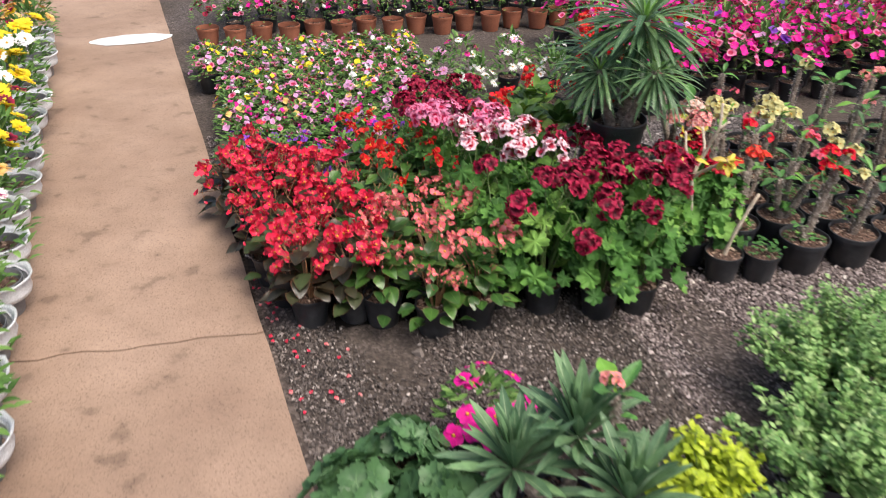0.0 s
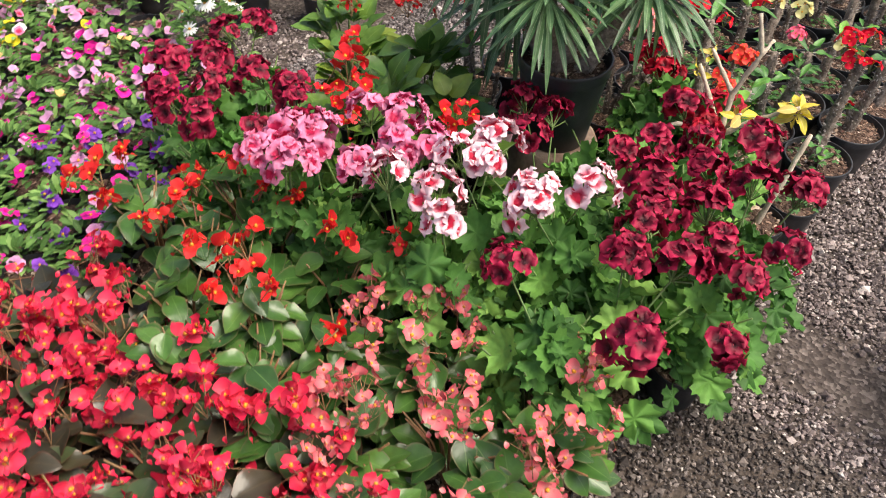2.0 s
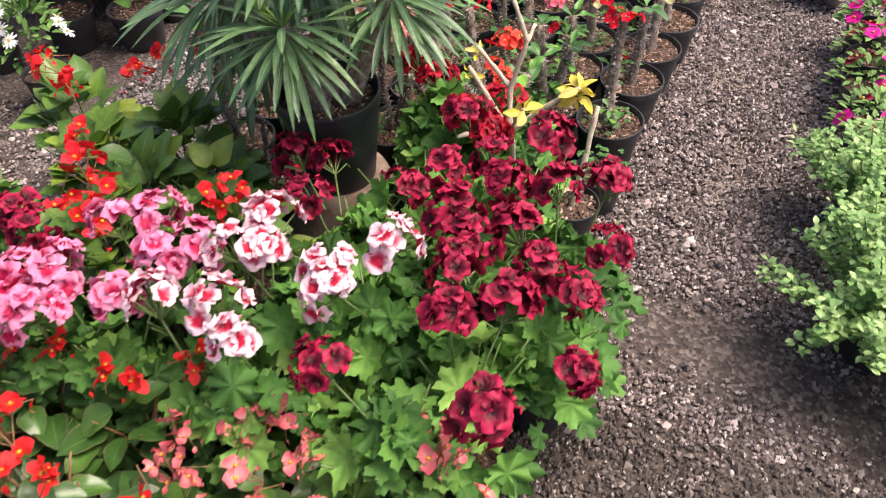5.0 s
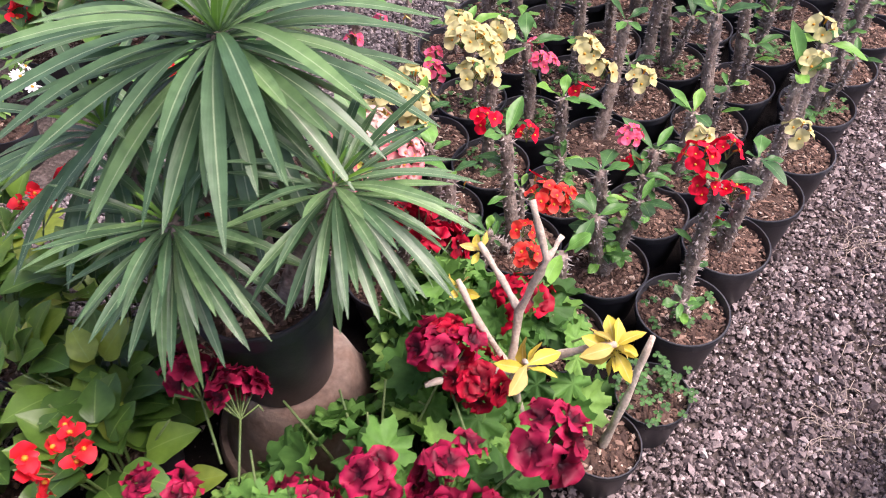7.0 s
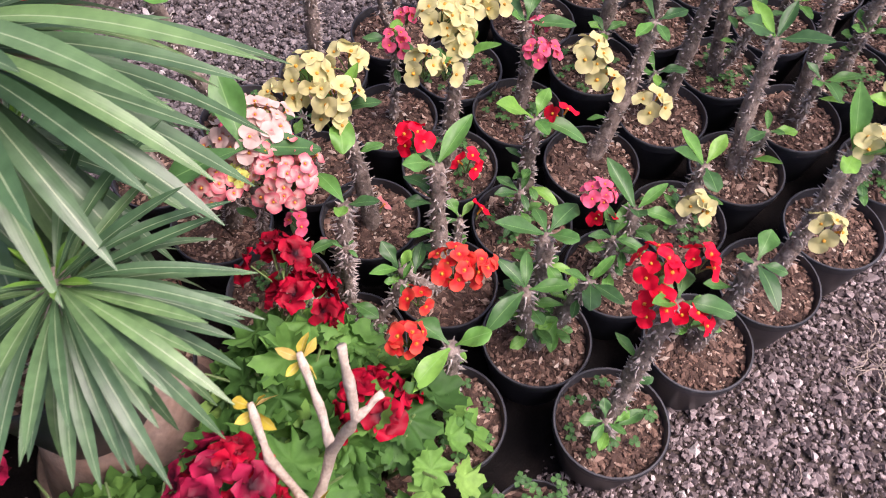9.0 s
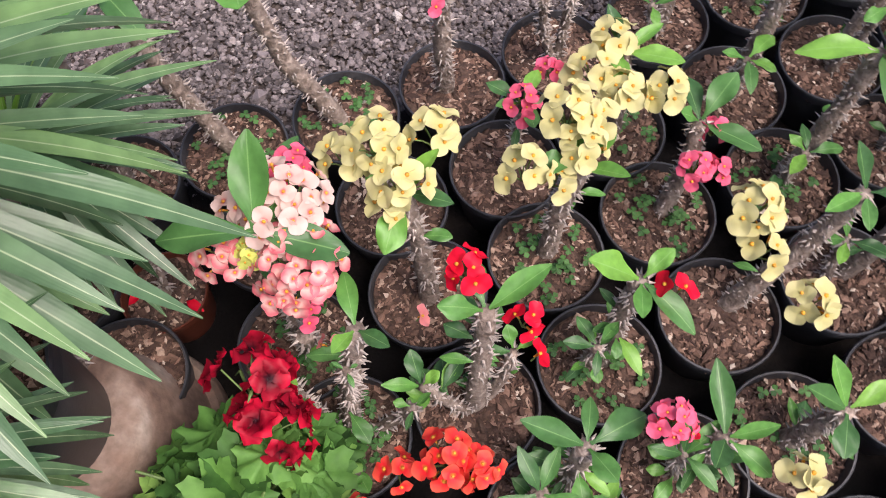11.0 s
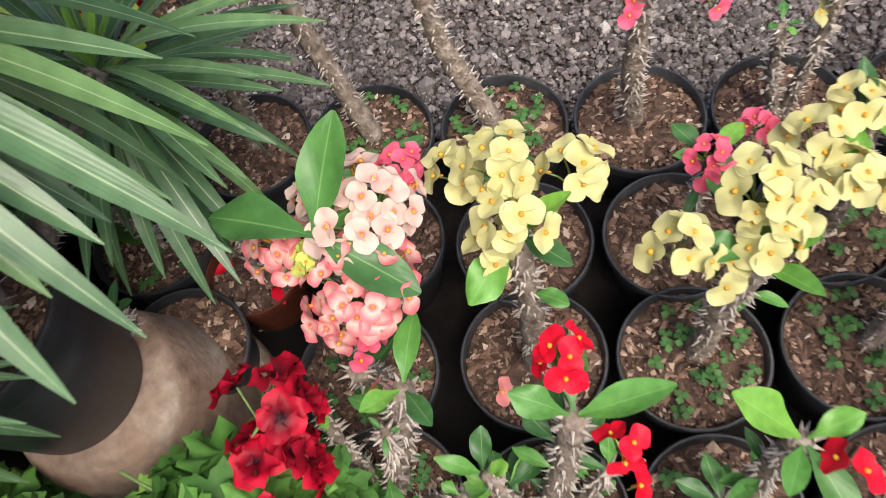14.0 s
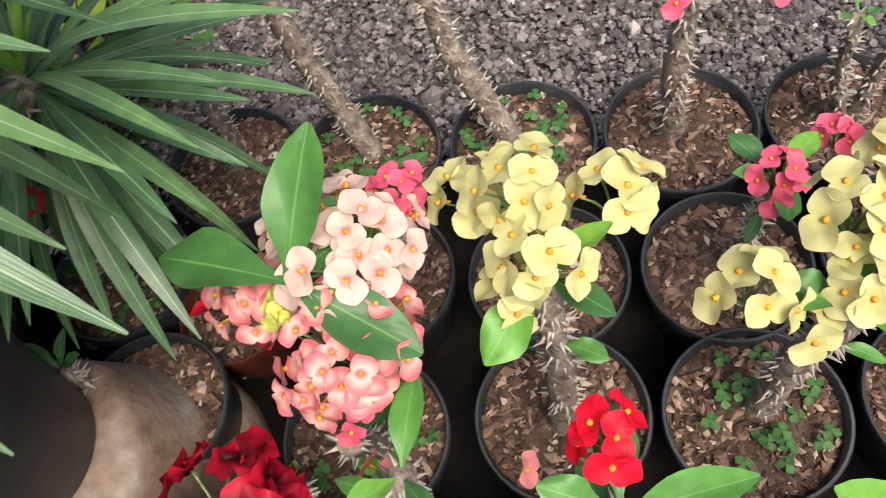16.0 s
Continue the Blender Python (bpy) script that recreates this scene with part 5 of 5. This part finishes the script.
for o in (brown, brown2):
    piece("stem", thorny_stem([(0, 0, .1), (-0.02, 0.0, .2), (-0.03, 0.02, .34)], 0.008, 0.006, 70), o)

# ---- the near plants beside the aisle ----


def shrub(p, r, h, leaves, leaf_mat, size, label, name="leafy_shrub", twigs=70):
    ob = potted(name, p, label, "potted plant", "", POT, SOIL)
    b = Build()
    for _ in range(twigs):
        a, q = rnd(0, 6.28), rnd(0.3, 1)
        e = (r * q * math.cos(a), r * q * math.sin(a), h * rnd(0.55, 1.0) * math.sqrt(1.05 - 0.7 * q * q))
        b.add(tube([(0, 0, 0.1), (e[0] * 0.5, e[1] * 0.5, e[2] * 0.6), e], [0.004, 0.003, 0.0015], 5), None, 1)
        for _ in range(leaves // twigs):
            t = rnd(0.35, 1.05)
            c = Vector((e[0] * t, e[1] * t, 0.1 + (e[2] - 0.1) * t)) + Vector((rnd(-1, 1), rnd(-1, 1), rnd(-1, 1))) * 0.018
            d = Vector((rnd(-1, 1), rnd(-1, 1), rnd(-0.3, 0.8)))
            b.add(blade(size * rnd(0.7, 1.2), size * 0.7, 0.5, 0.15, 0.2, 0, 4, 3), along(c, d), 0)
    piece("crown", b.mesh("crown", [leaf_mat, "stem_green"]), ob)
    return ob


shrub((1.6, 1.78, 0), 0.29, 0.42, 5600, "shrub_leaf", 0.021, "bushy light green shrub with small round leaves in a black pot")
shrub((1.5, 1.36, 0), 0.27, 0.42, 4800, "shrub_leaf", 0.021, "bushy light green shrub with small round leaves in a black pot")
shrub((1.95, 2.0, 0), 0.24, 0.38, 3600, "shrub_leaf", 0.021, "bushy light green shrub with small round leaves in a black pot")
shrub((1.85, 1.55, 0), 0.26, 0.42, 3600, "shrub_leaf", 0.021, "bushy light green shrub with small round leaves in a black pot")
shrub((1.17, 1.22, 0), 0.16, 0.3, 1500, "chartreuse_leaf", 0.026, "low chartreuse-yellow foliage plant in a black pot", "chartreuse_plant", 50)
pansy((0.55, 1.36, 0), ["magenta"], 14, "bright magenta petunia in a black pot", "petunias", "petunia", 0.26, (1.2, 1.5), None, 0.14, 1.1)
for x, y in ((0.38, 1.14), (0.5, 1.02), (0.28, 1.0)):
    ob = potted("strawberry_plant", (x, y, 0), "low plant with blue-green scalloped leaves in a black pot", "potted plant", "strawberry plants")
    leafy(ob, "strawberry_leaf", 36, 0.13, 0.27, (0.8, 1.2))
ob = potted("young_succulent", (0.8, 1.1, 0), "young succulent with upright grey-green strap leaves in black pot", "potted plant", "", POT, SOIL, 0.0)
for cx, cy, cz in ((-0.12, -0.02, 0.25), (0.03, 0.07, 0.3), (0.16, -0.06, 0.24)):
    piece("stem", thorny_stem([(cx * 0.2, cy * 0.2, .1), (cx * 0.7, cy * 0.7, .2), (cx, cy, cz)], 0.022, 0.014, 90), ob)
    for i in range(42):
        az, el = i * 2.3999, radians(84 - 74 * (i / 42) ** 1.1 + rnd(-6, 6))
        d = Vector((math.cos(el) * math.cos(az), math.cos(el) * math.sin(az), math.sin(el)))
        piece("leaf", LEAF["strap_leaf"][i % 3], ob, along(Vector((cx, cy, cz)) + d * 0.008, d, (0, 0, 1), rnd(0.8, 1.2)))
spurge(1.33, 0.69, [(0.0, 0.0, 0.44, "salmon", 7, 1.1)], 3)
for x, y in ((2.25, 2.17), (2.42, 2.28), (2.58, 2.36), (2.75, 2.45)):
    pansy((x, y, 0), ["magenta", "crimson"], 8, "magenta petunia in a black pot", "petunias", "petunia", 0.22, (1.1, 1.4))

# ---- chrysanthemums in film-wrapped pots beyond the walkway ----


def wrapped_pot(ob):
    pr = [(0.092, 0.075), (0.104, 0.08), (0.11, 0.1), (0.104, 0.14), (0.118, 0.156), (0.12, 0.147), (0.1, 0.13)]
    v, f, uv = lathe(pr, 40)
    v = v * (1 + 0.05 * np.array([[noise.noise((p[0] * 40, p[1] * 40, p[2] * 25))] for p in v]))
    piece("film_wrap", Build().add((v, f, uv)).mesh("film_wrap", ["white_film"]), ob, None, "crumpled white plastic film")


tints = [["magenta", "white"], ["white"], ["magenta", "crimson"], ["white", "white"], ["magenta"], ["apricot", "white"], ["yellow", "crimson"], ["yellow"], ["yellow", "crimson"], ["white", "yellow"], ["yellow"], ["white"], ["yellow"], ["yellow", "crimson"], ["apricot"], ["apricot", "crimson"], ["magenta"]]
for i, tint in enumerate(tints):
    for side in range(2):
        s = 0.95 + 0.29 * i
        w = -0.19 + 0.02 * math.sin(i * 1.9) - 0.26 * side
        p = Vector((-0.53 * s + 0.848 * w, 0.848 * s + 0.53 * w, 0.036))
        ob = potted("chrysanthemum", p, f"{'white' if tint[0] == 'white' else tint[0]} chrysanthemum in a pot wrapped in white film", "potted plant", "chrysanthemums", POT_GREY, SOIL_COVERED)
        if side == 0:
            wrapped_pot(ob)
        piece("foliage", PANSY_LEAF[i % 3], ob, Matrix.Diagonal((1.35, 1.35, 2.1, 1)))
        if side:
            tagged(piece("blossom_cover", far_blossoms(tint, 0.14, 0.5), ob), "", "", "", "stuff")
            continue
        for _ in range(10 if i > 4 else 4):
            q, d = dome(0.13, 0.5, 0.76)
            piece("bloom", MUM[tint[int(rnd(0, len(tint)))]], ob, facing(q, d * 0.4 + Vector((0.2, -0.1, 0.7)), rnd(0, 6.28), rnd(1.3, 1.9)))

# ---- litter on the gravel ----


def root_litter(p, n, r):
    b = Build()
    for _ in range(n):
        a, l = rnd(0, 6.28), rnd(0.03, 0.1)
        c = Vector((rnd(-r, r), rnd(-r, r), 0.008))
        pts = [tuple(c + Vector((math.cos(a + k * 0.3), math.sin(a + k * 0.3), 0)) * l * k / 3 + Vector((0, 0, rnd(0, 0.008)))) for k in range(4)]
        b.add(tube(pts, [0.0009, 0.001, 0.0008, 0.0005], 4))
    ob = new("root_tangle", b.mesh("root_tangle", ["root_fibre"]))
    ob.matrix_basis = Matrix.Translation(p)
    return tagged(ob, "dry pale root fibres lying on the gravel", "plant litter", "litter", "stuff")


root_litter((1.85, 2.36, 0), 26, 0.06)
root_litter((2.28, 2.66, 0), 26, 0.08)
root_litter((2.0, 2.45, 0), 10, 0.08)


def stone_slab(p):
    b = Build().add(pebbles(np.array([[0.0, 0.0, 0.04]]), np.array([0.15]), 0.32, 1.5, True))
    ob = new("stone_slab", b.mesh("stone_slab", ["pale_stone"], False))
    ob.matrix_basis = Matrix.Translation(p)
    return tagged(ob, "pale weathered stone lying at the end of the aisle", "stone")


stone_slab((3.02, 2.84, 0))


def fallen_petals():
    b = Build()
    for _ in range(46):
        s, w = rnd(1.2, 2.1), 0.71 + abs(float(rng.normal(0, 0.14)))
        p = (-0.53 * s + 0.848 * w, 0.848 * s + 0.53 * w, 0.013)
        b.add(blade(rnd(0.012, 0.022), 0.016, 0.55, rnd(-0.3, 0.3), 0.2, 0.3, 4, 4, 0.3, 0.3), along(p, (rnd(-1, 1), rnd(-1, 1), 0), (rnd(-.3, .3), rnd(-.3, .3), 1)), int(rnd(0, 2)))
    return tagged(new("fallen_petals", b.mesh("fallen_petals", ["rosered_petal", "coral_petal"])), "fallen red and coral petals on the gravel", "petals", "", "stuff")


fallen_petals()
twig = new("twig", Build().add(tube([(0, 0, 0.012), (0.05, 0.09, 0.018), (0.11, 0.2, 0.014)], [0.003, 0.0025, 0.0015], 6)).mesh("twig", ["root_fibre"]))
twig.matrix_basis = pose(0.5, 1.62, 0, 0, 0, 20)
tagged(twig, "thin dry pale twig lying on the gravel", "twig")
